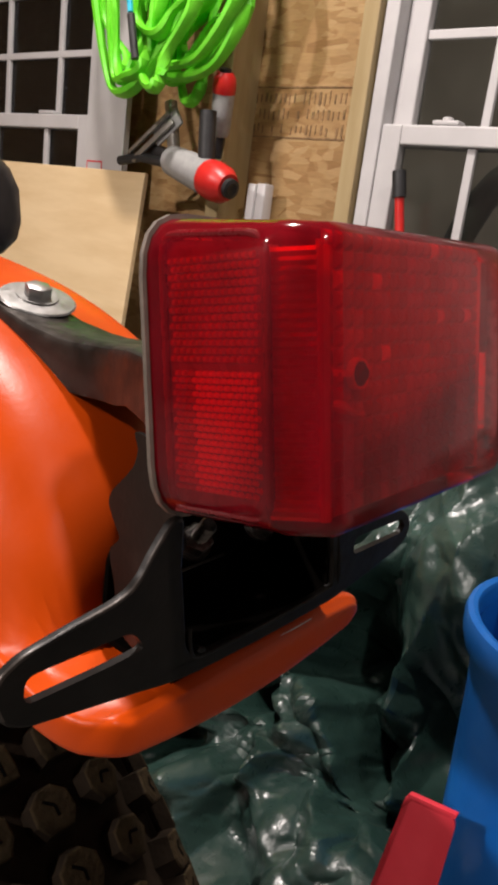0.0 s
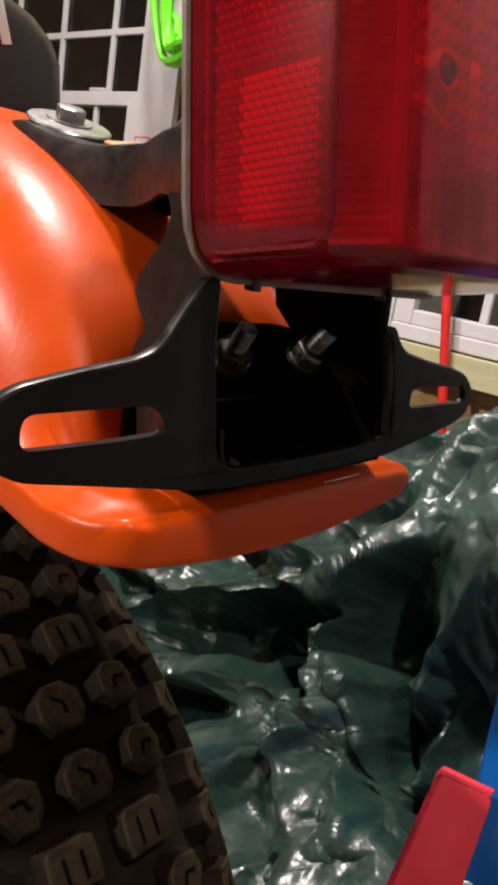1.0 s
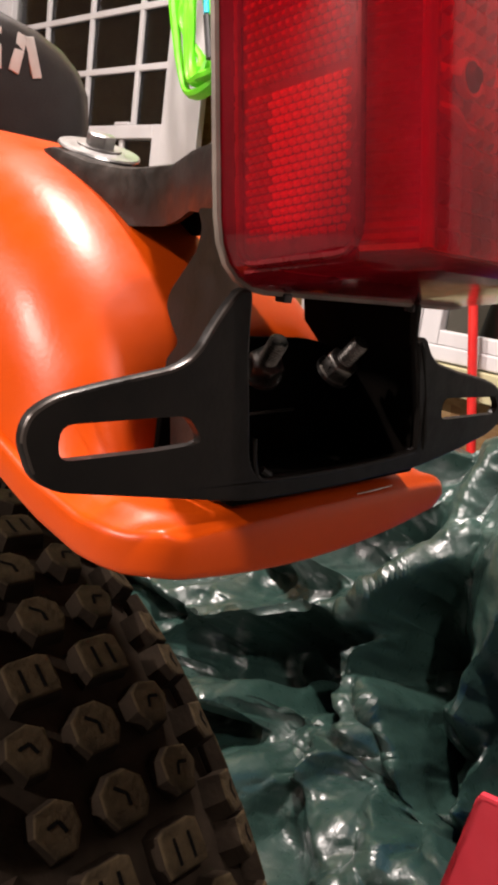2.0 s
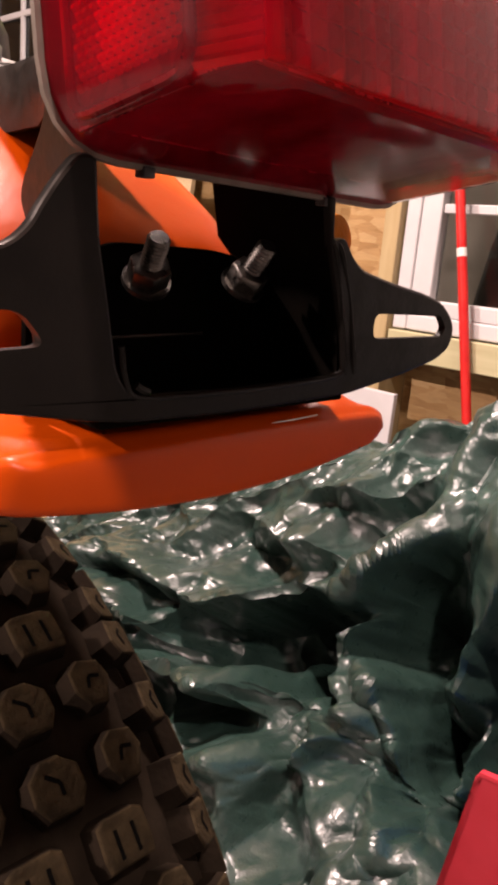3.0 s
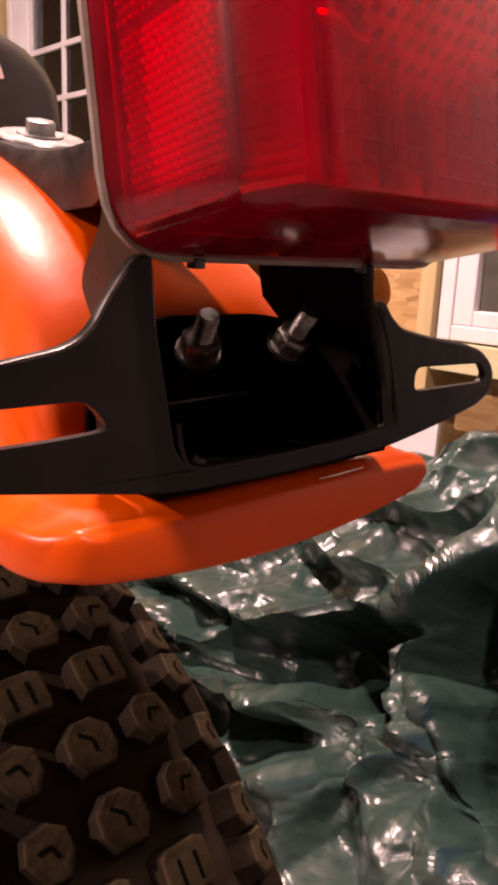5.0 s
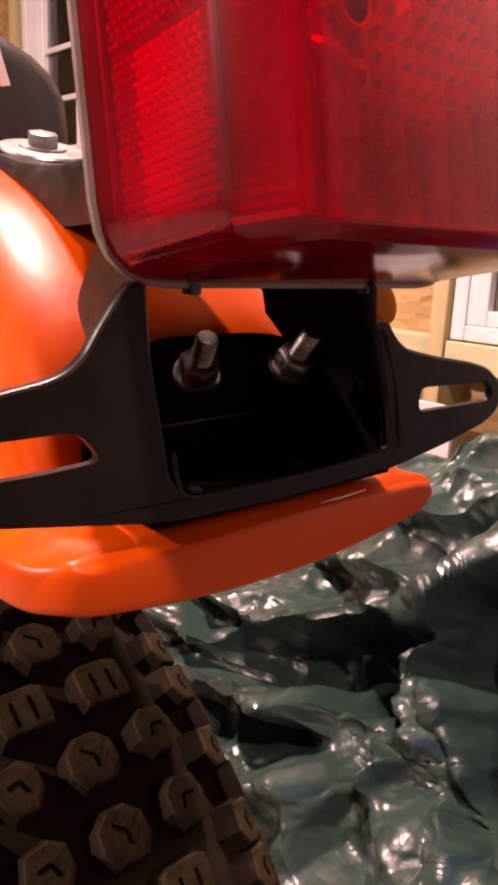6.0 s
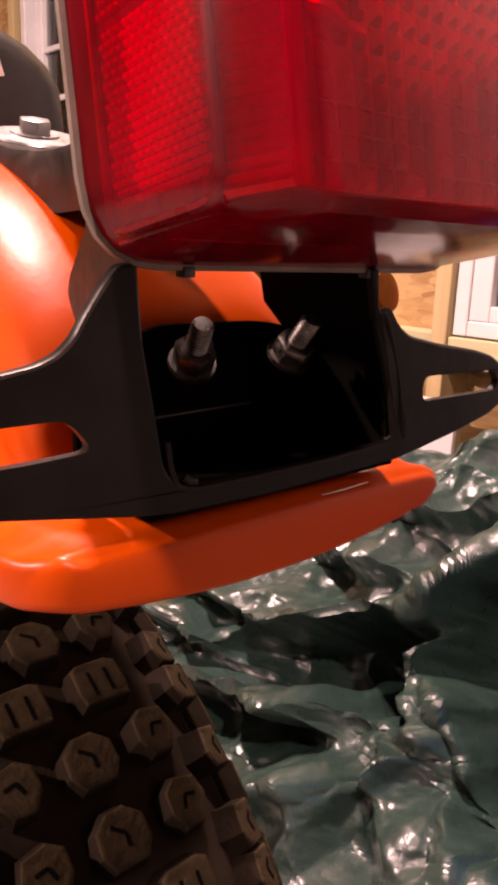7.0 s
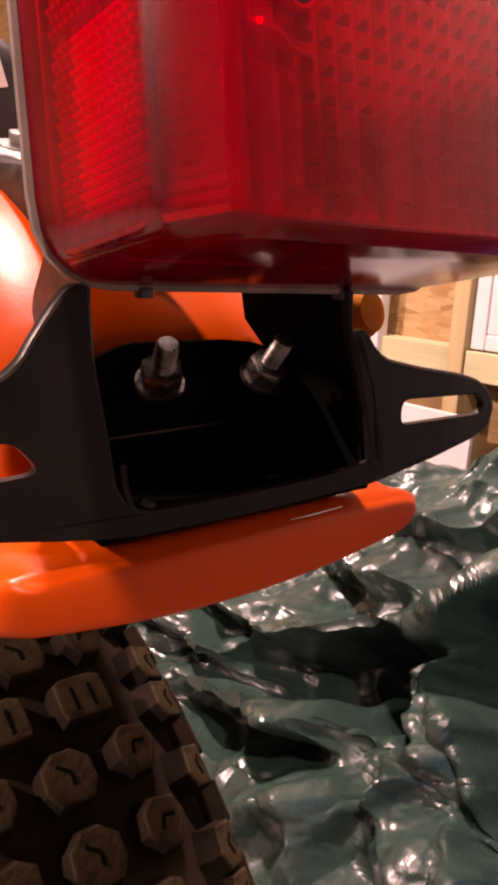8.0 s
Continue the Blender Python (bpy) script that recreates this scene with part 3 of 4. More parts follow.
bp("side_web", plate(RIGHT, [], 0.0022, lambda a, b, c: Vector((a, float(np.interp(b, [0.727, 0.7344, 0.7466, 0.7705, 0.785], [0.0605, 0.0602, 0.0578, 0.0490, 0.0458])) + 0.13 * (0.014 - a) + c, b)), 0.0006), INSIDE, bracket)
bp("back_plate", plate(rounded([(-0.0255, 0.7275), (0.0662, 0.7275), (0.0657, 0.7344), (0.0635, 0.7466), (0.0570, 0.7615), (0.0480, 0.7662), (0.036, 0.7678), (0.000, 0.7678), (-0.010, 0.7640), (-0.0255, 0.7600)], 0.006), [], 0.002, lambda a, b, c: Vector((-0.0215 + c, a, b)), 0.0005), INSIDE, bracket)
bp("weld_seam", tube([(-0.0192, -0.008, 0.7420), (-0.0190, 0.012, 0.7424), (-0.0192, 0.034, 0.7428)], 0.0006, 6), WORN, bracket)
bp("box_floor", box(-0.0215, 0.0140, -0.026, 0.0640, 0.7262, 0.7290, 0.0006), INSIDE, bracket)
for dy in (0.0, 0.0042):
    bp("fold_line", tube(smooth_path([(0.0152, 0.0622 + dy, 0.7345), (0.0156, 0.0600 + dy, 0.7420), (0.0156, 0.0562 + dy, 0.7560), (0.0154, 0.0520 + dy * 0.7, 0.7680), (0.0150, 0.0500 + dy * 0.5, 0.7725)], 4), lambda q: 0.0009 + 0.0004 * math.sin(q * 9), 7), BLACK, bracket)
bp("box_lip", tube(smooth_path([(0.0150, -0.0215, 0.7455), (0.0152, -0.0200, 0.7375), (0.0152, -0.0160, 0.7333), (0.0152, 0.0, 0.7326), (0.0152, 0.0300, 0.7326), (0.0152, 0.0560, 0.7338), (0.0152, 0.0618, 0.7352)], 5), 0.0008, 8), BLACK, bracket)
bp("weld_bead", tube([(0.0146, -0.0165, 0.7362), (0.0150, -0.0148, 0.7350), (0.0146, -0.0130, 0.7344)], 0.0011, 7), BLACK, bracket)
# arm that runs forward to the fender bolt
def arm():
    rings = []
    for x in (-0.1525, -0.1515, -0.149, -0.145, -0.139, -0.132, -0.122, -0.110, -0.100, -0.090, -0.080, -0.070, -0.060, -0.052, -0.047, -0.041, -0.036, -0.028, -0.020, -0.012, -0.006):
        top = float(np.interp(x, [-0.153, -0.145, -0.133, -0.110, -0.085, -0.06, -0.04, -0.004], [0.8225, 0.8245, 0.8245, 0.8195, 0.8172, 0.8192, 0.8228, 0.8245]))
        bot = float(np.interp(x, [-0.153, -0.138, -0.112, -0.090, -0.06, -0.047, -0.036, -0.02, -0.004], [0.8205, 0.8140, 0.8035, 0.7965, 0.7985, 0.8005, 0.8035, 0.8030, 0.8000]))
        yl = float(np.interp(x, [-0.1525, -0.150, -0.145, -0.136, -0.06, -0.01], [0.014, 0.0075, 0.0035, 0.0010, 0.0010, -0.020]))
        yr = float(np.interp(x, [-0.1525, -0.150, -0.145, -0.136, -0.065, -0.04, -0.01], [0.024, 0.0285, 0.0310, 0.0325, 0.0330, 0.050, 0.058]))
        t, e = 0.0022, 0.003
        rings.append([(x, yl, bot), (x, yl, top - e), (x, yl + e * 0.3, top - e * 0.3), (x, yl + e, top), (x, yr - e, top), (x, yr - e * 0.3, top - e * 0.3), (x, yr, top - e), (x, yr, bot), (x, yr - t, bot), (x, yr - t, top - e), (x, yr - e - t, top - t), (x, yl + e + t, top - t), (x, yl + t, top - e), (x, yl + t, bot)])
    return loft(rings)


bp("arm", arm(), WORN, bracket, "worn steel channel arm bolted to the fender")

for tip, ax in (((0.0, 0.0, 0.770), (0.62, -0.26, 0.74)), ((0.0036, 0.0358, 0.7703), (0.66, -0.08, 0.75))):
    a = Vector(ax).normalized()
    bolt(bike, Vector(tip) - a * 0.0150, ax, 0.0031, 0.0150, 0.0102, 0.0055, DARKZINC, 0.0066)
tb = bolt(bike, (-0.1286, 0.0198, 0.8274), (0.28, -0.09, 0.95), 0.0036, 0.0040, 0.0104, 0.0048, ZINC, 0.0090, False)
bp("washer", lathe([(0.004, 0), (0.0165, -0.0004), (0.0168, 0.0002), (0.0162, 0.0009), (0.011, 0.0012), (0.004, 0.0012)], 40, (0.28, -0.09, 0.95), (-0.1288, 0.0200, 0.8256)), ZINC, tb)
bp("rubber_washer", lathe([(0.004, -0.004), (0.0145, -0.004), (0.0145, 0.0), (0.004, 0.0)], 32, (0.28, -0.09, 0.95), (-0.1288, 0.0200, 0.8262)), DARK, tb)

# tail light: leans forward at its top
TILT = math.radians(11)
LO = Vector((0.0132, 0.0172, 0.7838))
LN, LU = Vector((math.cos(TILT), 0, math.sin(TILT))), Vector((-math.sin(TILT), 0, math.cos(TILT)))


def lp3(n, y, h):
    return LO + LN * n + LU * h + Vector((0, y, 0))


HW, LH = 0.0578, 0.0865


def light_ring(n, inset, rad, chamfer=0.0, drop=0.0):
    w, lo, hi = HW - inset, inset * 0.6 + drop, LH - inset * 0.6
    pts = rounded([(-w, lo), (w + 0.0125, lo), (w + 0.0125, hi), (-w, hi)], rad, 5)
    return [lp3(n, a, b) for a, b in pts]


tail = bp("tail_light", loft([light_ring(-0.006, 0.008, 0.015), light_ring(-0.0055, 0.005, 0.017), light_ring(-0.0005, 0.0015, 0.0175)]), DARK, label="large boxy red tail light with a metal backing plate")
bp("backing_plate", loft([light_ring(-0.0004, -0.0004, 0.0180), light_ring(0.0010, -0.0004, 0.0180)]), GASKET, tail, "tan metal rim plate")
# lens: side walls, chamfered corners and rear face
prof = [(0.0010, 0.0010), (0.020, 0.0020), (0.0390, 0.0028), (0.0412, 0.0034), (0.0515, 0.0082), (0.0540, 0.0102), (0.0550, 0.0140)]


def lens_ring(n, inset):
    w = HW - inset
    lo, hi = 0.0008 + 0.015 * n, LH - 0.0010 - 0.115 * n
    if n > 0.052:
        lo, hi = lo + 0.9 * (n - 0.052), hi - 0.9 * (n - 0.052)
    return [lp3(n, a, b) for a, b in rounded([(-w, lo), (w + 0.0125, lo), (w + 0.0125, hi), (-w, hi)], 0.0165 - 0.16 * n if n < 0.0405 else 0.0085, 5)]


lens = bp("lens", loft([lens_ring(n, i) for n, i in prof], caps=False), LENS, tail, "translucent deep red plastic lens")
bm = bmesh.new()
bm.from_mesh(lens.data)
bmesh.ops.holes_fill(bm, edges=[e for e in bm.edges if e.is_boundary and (e.verts[0].co - BINV @ lp3(0.055, 0, 0.04)).dot(LN) > -0.0005])
bm.to_mesh(lens.data)
bm.free()
bp("reflector_bowl", loft([light_ring(0.0020, 0.010, 0.010), light_ring(0.012, 0.024, 0.010)]), REDBACK, tail)

# moulded cells of the side reflector
def cells(side, rows, cols, h0, n0, tall, wide):
    """Small domed bars laid in brick bond."""
    bm = bmesh.new()
    out = Vector((0, side, 0))
    for j in range(rows):
        for i in range(cols):
            c = lp3(n0 + wide * (i + (0.5 if j % 2 else 0.0)), side * (HW - 0.0056), h0 + tall * j)
            rings = [[bm.verts.new(c + out * d + LN * u * wide * f + LU * v * tall * f) for u, v in ((0.5, 0.0), (0.34, 0.45), (-0.34, 0.45), (-0.5, 0.0), (-0.34, -0.45), (0.34, -0.45))] for f, d in ((0.98, -0.0001), (0.86, 0.0005), (0.48, 0.0010))]
            for p, q in zip(rings, rings[1:]):
                for k in range(6):
                    bm.faces.new((p[k], p[(k + 1) % 6], q[(k + 1) % 6], q[k]))
            bm.faces.new(rings[-1])
    return bm


def cushions():
    """Square pillow prisms moulded on the inside of the rear face."""
    bm = bmesh.new()
    for i in range(19):
        for j in range(15):
            c = lp3(0.0492, -0.0432 + 0.0048 * i, 0.0085 + 0.0048 * j)
            ring = [[bm.verts.new(c + LN * d + Vector((0, u * r * 0.80, 0)) + LU * v * r * 1.08) for u, v in ((1, 1), (-1, 1), (-1, -1), (1, -1))] for r, d in ((0.0021, 0), (0.0019, 0.0008), (0.0009, 0.0018))]
            for p, q in zip(ring, ring[1:]):
                for k in range(4):
                    bm.faces.new((p[k], p[(k + 1) % 4], q[(k + 1) % 4], q[k]))
            bm.faces.new(ring[-1])
    return bm


for side in (-1, 1):
    # plate kept dark so that the cells over it seem to shine
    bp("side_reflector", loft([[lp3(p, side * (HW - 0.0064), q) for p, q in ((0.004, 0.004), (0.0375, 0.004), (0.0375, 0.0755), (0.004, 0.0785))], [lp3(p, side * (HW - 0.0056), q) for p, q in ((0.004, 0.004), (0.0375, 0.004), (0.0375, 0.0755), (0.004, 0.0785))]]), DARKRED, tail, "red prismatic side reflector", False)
    # lower cells bright, the others dim: light they throw back is put into colour
    reflex = tagged(bp("reflex_cell", cells(side, 18, 9, 0.0115, 0.0135, 0.00185, 0.00250), REFLECT, tail, "red reflex cells in brick bond, returned light in their colour", True), kind="stuff")
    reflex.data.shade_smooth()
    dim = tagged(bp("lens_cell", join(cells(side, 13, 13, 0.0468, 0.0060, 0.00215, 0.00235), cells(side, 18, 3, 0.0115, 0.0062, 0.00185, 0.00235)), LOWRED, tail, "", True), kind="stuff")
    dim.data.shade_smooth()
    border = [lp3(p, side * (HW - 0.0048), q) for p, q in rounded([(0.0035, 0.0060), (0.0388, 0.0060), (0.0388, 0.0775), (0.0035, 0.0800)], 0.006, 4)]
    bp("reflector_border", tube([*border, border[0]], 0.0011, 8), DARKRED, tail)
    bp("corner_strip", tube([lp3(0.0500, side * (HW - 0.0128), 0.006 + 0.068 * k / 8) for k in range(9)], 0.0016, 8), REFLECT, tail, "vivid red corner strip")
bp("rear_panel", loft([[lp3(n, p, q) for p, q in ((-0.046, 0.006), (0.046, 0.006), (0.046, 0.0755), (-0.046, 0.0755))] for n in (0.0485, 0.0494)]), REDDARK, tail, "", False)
tagged(bp("cushion", cushions(), CELL, tail, "", False), kind="stuff")


def corner_ribs(side):
    """Fine level ribs on the slanted corner panel between side and rear."""
    bm = bmesh.new()
    n = 30
    for k in range(n):
        h0 = 0.006 + 0.068 * k / n
        h1 = h0 + 0.068 / n
        hm = (h0 + h1) / 2
        a = [bm.verts.new(lp3(0.0377, side * (HW - 0.0062), h)) for h in (h0, h1)]
        c = [bm.verts.new(lp3(0.0490, side * (HW - 0.0115), h)) for h in (h0, h1)]
        p, q = bm.verts.new(lp3(0.0379, side * (HW - 0.0054), hm)), bm.verts.new(lp3(0.0494, side * (HW - 0.0107), hm))
        bm.faces.new((a[0], c[0], q, p))
        bm.faces.new((p, q, c[1], a[1]))
    return bm


for side in (-1, 1):
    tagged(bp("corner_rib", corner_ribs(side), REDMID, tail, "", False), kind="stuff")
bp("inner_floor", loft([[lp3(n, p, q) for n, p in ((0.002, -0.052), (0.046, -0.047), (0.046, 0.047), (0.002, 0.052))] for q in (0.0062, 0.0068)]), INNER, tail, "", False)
bp("screw_boss", lathe([(0.0033, -0.0010), (0.0040, -0.0008), (0.0043, -0.0016), (0.0043, -0.003), (0.0033, -0.003)], 28, LN, lp3(0.0536, -0.0320, 0.0425)), REFLECT, tail)
bp("boss_rib", moved(box(-0.0006, 0.0006, -0.0058, 0.0058, -0.0009, 0.0009, 0.0002), Matrix.Translation(lp3(0.0494, -0.0405, 0.0432)) @ pose(0, 0, 0, 0, 0, -28)), REFLECT, tail)
bp("boss_web", tube(smooth_path([lp3(0.0496, -0.0415, 0.0352), lp3(0.0512, -0.0378, 0.0340), lp3(0.0516, -0.0335, 0.0322), lp3(0.0516, -0.0300, 0.0318)], 4), lambda q: 0.0012 + 0.0006 * math.sin(q * 6), 8), REFLECT, tail)
bp("lens_screw", lathe([(0, 0.0002), (0.0018, 0.0002), (0.0024, -0.0006), (0.0032, -0.0010), (0.0032, -0.003)], 20, LN, lp3(0.0538, -0.0320, 0.0425)), DARK, tail)
for y in (-0.0329, 0.0292):
    bp("plate_tab", moved(box(-0.0020, 0.0016, -0.0016, 0.0016, -0.0012, 0.0012, 0.0004), Matrix.Translation(lp3(0.0, y, -0.0005))), DARK, tail)

# turn signal behind the bracket
sig = bp("turn_signal", lathe([(0, 0.010), (0.007, 0.009), (0.0095, 0.004), (0.0095, 0)], 24, (0.75, 0.1, 0.2), (-0.025, 0.0925, 0.774)), AMBER, label="small amber reflector with a dark housing")
bp("housing", lathe([(0.0105, 0.001), (0.0105, -0.006), (0, -0.012)], 24, (0.75, 0.1, 0.2), (-0.025, 0.0925, 0.774)), DARK, sig)


# seat
def seat():
    rings = []
    for x, w, h, b in ((-0.268, 0.078, 0.030, 0.856), (-0.270, 0.094, 0.040, 0.854), (-0.276, 0.104, 0.047, 0.852), (-0.288, 0.110, 0.052, 0.850), (-0.33, 0.114, 0.056, 0.850), (-0.42, 0.117, 0.058, 0.850), (-0.60, 0.11, 0.056, 0.850), (-0.95, 0.10, 0.04, 0.84)):
        ring = []
        for k in range(24):
            a = 2 * math.pi * k / 24
            n = 2 / 2.8
            c, s = math.cos(a), math.sin(a)
            ring.append((x, CY - 0.004 + (w - 0.004) * math.copysign(abs(c) ** n, c), b + h * (0.75 if s < 0 else 1.35) * math.copysign(abs(s) ** n, s) * 0.8 + 0.0))
        rings.append(ring)
    return loft(rings)


seat_ob = bp("seat", seat(), VINYL, label="black vinyl seat with pale lettering at its tail")
for y, w, lean in ((0.014, 0.006, -0.26), (0.023, 0.006, 0.26), (0.034, 0.006, 0.0), (0.045, 0.006, 0.0), (0.058, 0.006, -0.26), (0.067, 0.006, 0.26)):
    bp("printed_bar", moved(box(-0.0007, 0.0007, -w / 2, w / 2, -0.0105, 0.0105, 0.0004), Matrix.Translation((-0.2685, y, 0.8820)) @ pose(0, 0, 0, math.degrees(lean), -6, 0)), PRINT, seat_ob, "pale printed bar")

# unseen block in place of frame and side panels, added to shade the tarpaulin
bp("body_light_block", box(-1.20, -0.34, -0.085, 0.125, 0.46, 0.835, 0.045, 4), DARK, label="plain dark block for the unseen body, shading the tarpaulin")

# rear tyre
AX, AZ, TY = -0.292, 0.322, 0.0225


def tyre_at(a, y, r):
    return Vector((AX + r * math.cos(a), TY + y, AZ + r * math.sin(a)))


TP = [(-0.056, 0.215), (-0.068, 0.24), (-0.073, 0.262), (-0.070, 0.286), (-0.058, 0.301), (-0.036, 0.3075), (-0.018, 0.3090), (0, 0.3095), (0.018, 0.3090), (0.036, 0.3075), (0.058, 0.301), (0.070, 0.286), (0.073, 0.262), (0.068, 0.24), (0.056, 0.215), (0.03, 0.21), (-0.03, 0.21)]
rings = [[tyre_at(2 * math.pi * k / 120, y, r) for y, r in TP] for k in range(121)]
tyre = bp("rear_tyre", loft(rings, caps=False), RUBBER, label="worn black knobby off-road tyre")
bp("rim", loft([[tyre_at(2 * math.pi * k / 64, y, r) for y, r in ((-0.034, 0.214), (-0.026, 0.205), (0, 0.196), (0.026, 0.205), (0.034, 0.214), (0, 0.19))] for k in range(65)], caps=False), STEEL, tyre)
bp("hub", lathe([(0, -0.07), (0.05, -0.07), (0.05, 0.07), (0, 0.07)], 24, (0, 1, 0), (AX, TY, AZ)), STEEL, tyre)


def knob_mesh(name, out, h, cuts):
    """A tread block in its own frame: x along the tread, y across, z out; worn top, with dark cuts in it."""
    bm = bmesh.new()
    n = len(out)
    levels = [(1.22, -0.010), (1.06, h * 0.55), (1.0, h * 0.90), (0.93, h * 0.985), (0.84, h)]
    rings = [[bm.verts.new((a * f, b * f, z)) for a, b in out] for f, z in levels]
    for i, (A, B) in enumerate(zip(rings, rings[1:])):
        for k in range(n):
            bm.faces.new((A[k], A[(k + 1) % n], B[(k + 1) % n], B[k])).material_index = 0 if i < 2 else 1
    bm.faces.new(rings[-1]).material_index = 1
    for (a, b), (c, d) in cuts:
        p, q = Vector((a, b, h + 0.0003)), Vector((c, d, h + 0.0003))
        s = (q - p).normalized().cross(Vector((0, 0, 1))) * 0.0009
        bm.faces.new([bm.verts.new(v) for v in (p - s, q - s, q + s, p + s)]).material_index = 2
    bmesh.ops.recalc_face_normals(bm, faces=[f for f in bm.faces if f.material_index < 2])
    me = bpy.data.meshes.new(name)
    bm.to_mesh(me)
    bm.free()
    for m in (RUBBER, KNOB, GROOVE):
        me.materials.append(m)
    return me


def mm(*pts):
    return [(a * 0.00108, b * 0.00108) for a, b in pts]


HEX = mm((-10.5, -4), (-10.5, 5), (-3, 9.5), (6, 9), (10, 3), (8, -7), (0, -9.5))
K_MID = knob_mesh("knob", mm((-10.5, -7), (-10.5, 7), (-4, 11), (5, 10.5), (10.5, 4), (10.5, -4), (5, -10.5), (-4, -11)), 0.0095, [mm((-4, -1), (1, -1)), mm((1, -1), (5, 4))])
K_HEX_R = knob_mesh("knob", HEX, 0.0100, [mm((-3, 3), (2, 1)), mm((2, 1), (1, -4))])
K_HEX_L = knob_mesh("knob", [(a, -b) for a, b in HEX][::-1], 0.0100, [mm((-3, -3), (2, -1)), mm((2, -1), (1, 4))])
K_BOX = knob_mesh("knob", mm((-9, -10.5), (-9, 10.5), (-4, 11.5), (8, 11), (10, 7), (10, -7), (8, -11), (-4, -11.5)), 0.0100, [mm((-6, -4), (5, -4)), mm((-6, 4), (5, 4))])
K_SIDE = knob_mesh("knob", mm((-9, -6), (-9, 5), (-2, 8), (9, 6), (9, -6)), 0.0105, [mm((-4, -1), (1, 1)), mm((1, 1), (4, -2))])
K_OUT = knob_mesh("knob", mm((-9, -7), (-9, 7), (9, 7), (9, -7)), 0.0085, [])
PER = 21
for k in range(PER):
    a0 = math.radians(41.07) + 2 * math.pi * k / PER
    lay = []
    for sg in (-1, 1):
        hx = K_HEX_R if sg > 0 else K_HEX_L
        lay += [(0.0, sg * 0.0190, 0.3090, 0.06 * sg, K_BOX), (5.7, sg * 0.0325, 0.3080, 0.12 * sg, hx), (11.8, sg * 0.0325, 0.3080, 0.12 * sg, hx)]
        lay += [(q, sg * 0.0565, 0.3015, 0.55 * sg, K_SIDE) for q in (1.8, 8.6, 15.0)]
        lay += [(q, sg * 0.0690, 0.2900, 1.05 * sg, K_OUT) for q in (-1.6, 5.2, 11.8)]
    lay += [(5.5, 0.0, 0.3095, 0, K_MID), (11.5, 0.0, 0.3095, 0, K_MID)]
    for q, y, r, lean, me in lay:
        a = a0 + math.radians(q)
        ob = new("knob", me)
        ob.parent = tyre
        z, tdir = Vector((math.cos(a), 0, math.sin(a))), Vector((-math.sin(a), 0, math.cos(a)))
        zz = z * math.cos(lean) + Vector((0, 1, 0)) * math.sin(lean)
        ob.matrix_local = BINV @ Matrix.Translation(tyre_at(a, y, r)) @ Matrix((tdir, zz.cross(tdir), zz)).transposed().to_4x4()

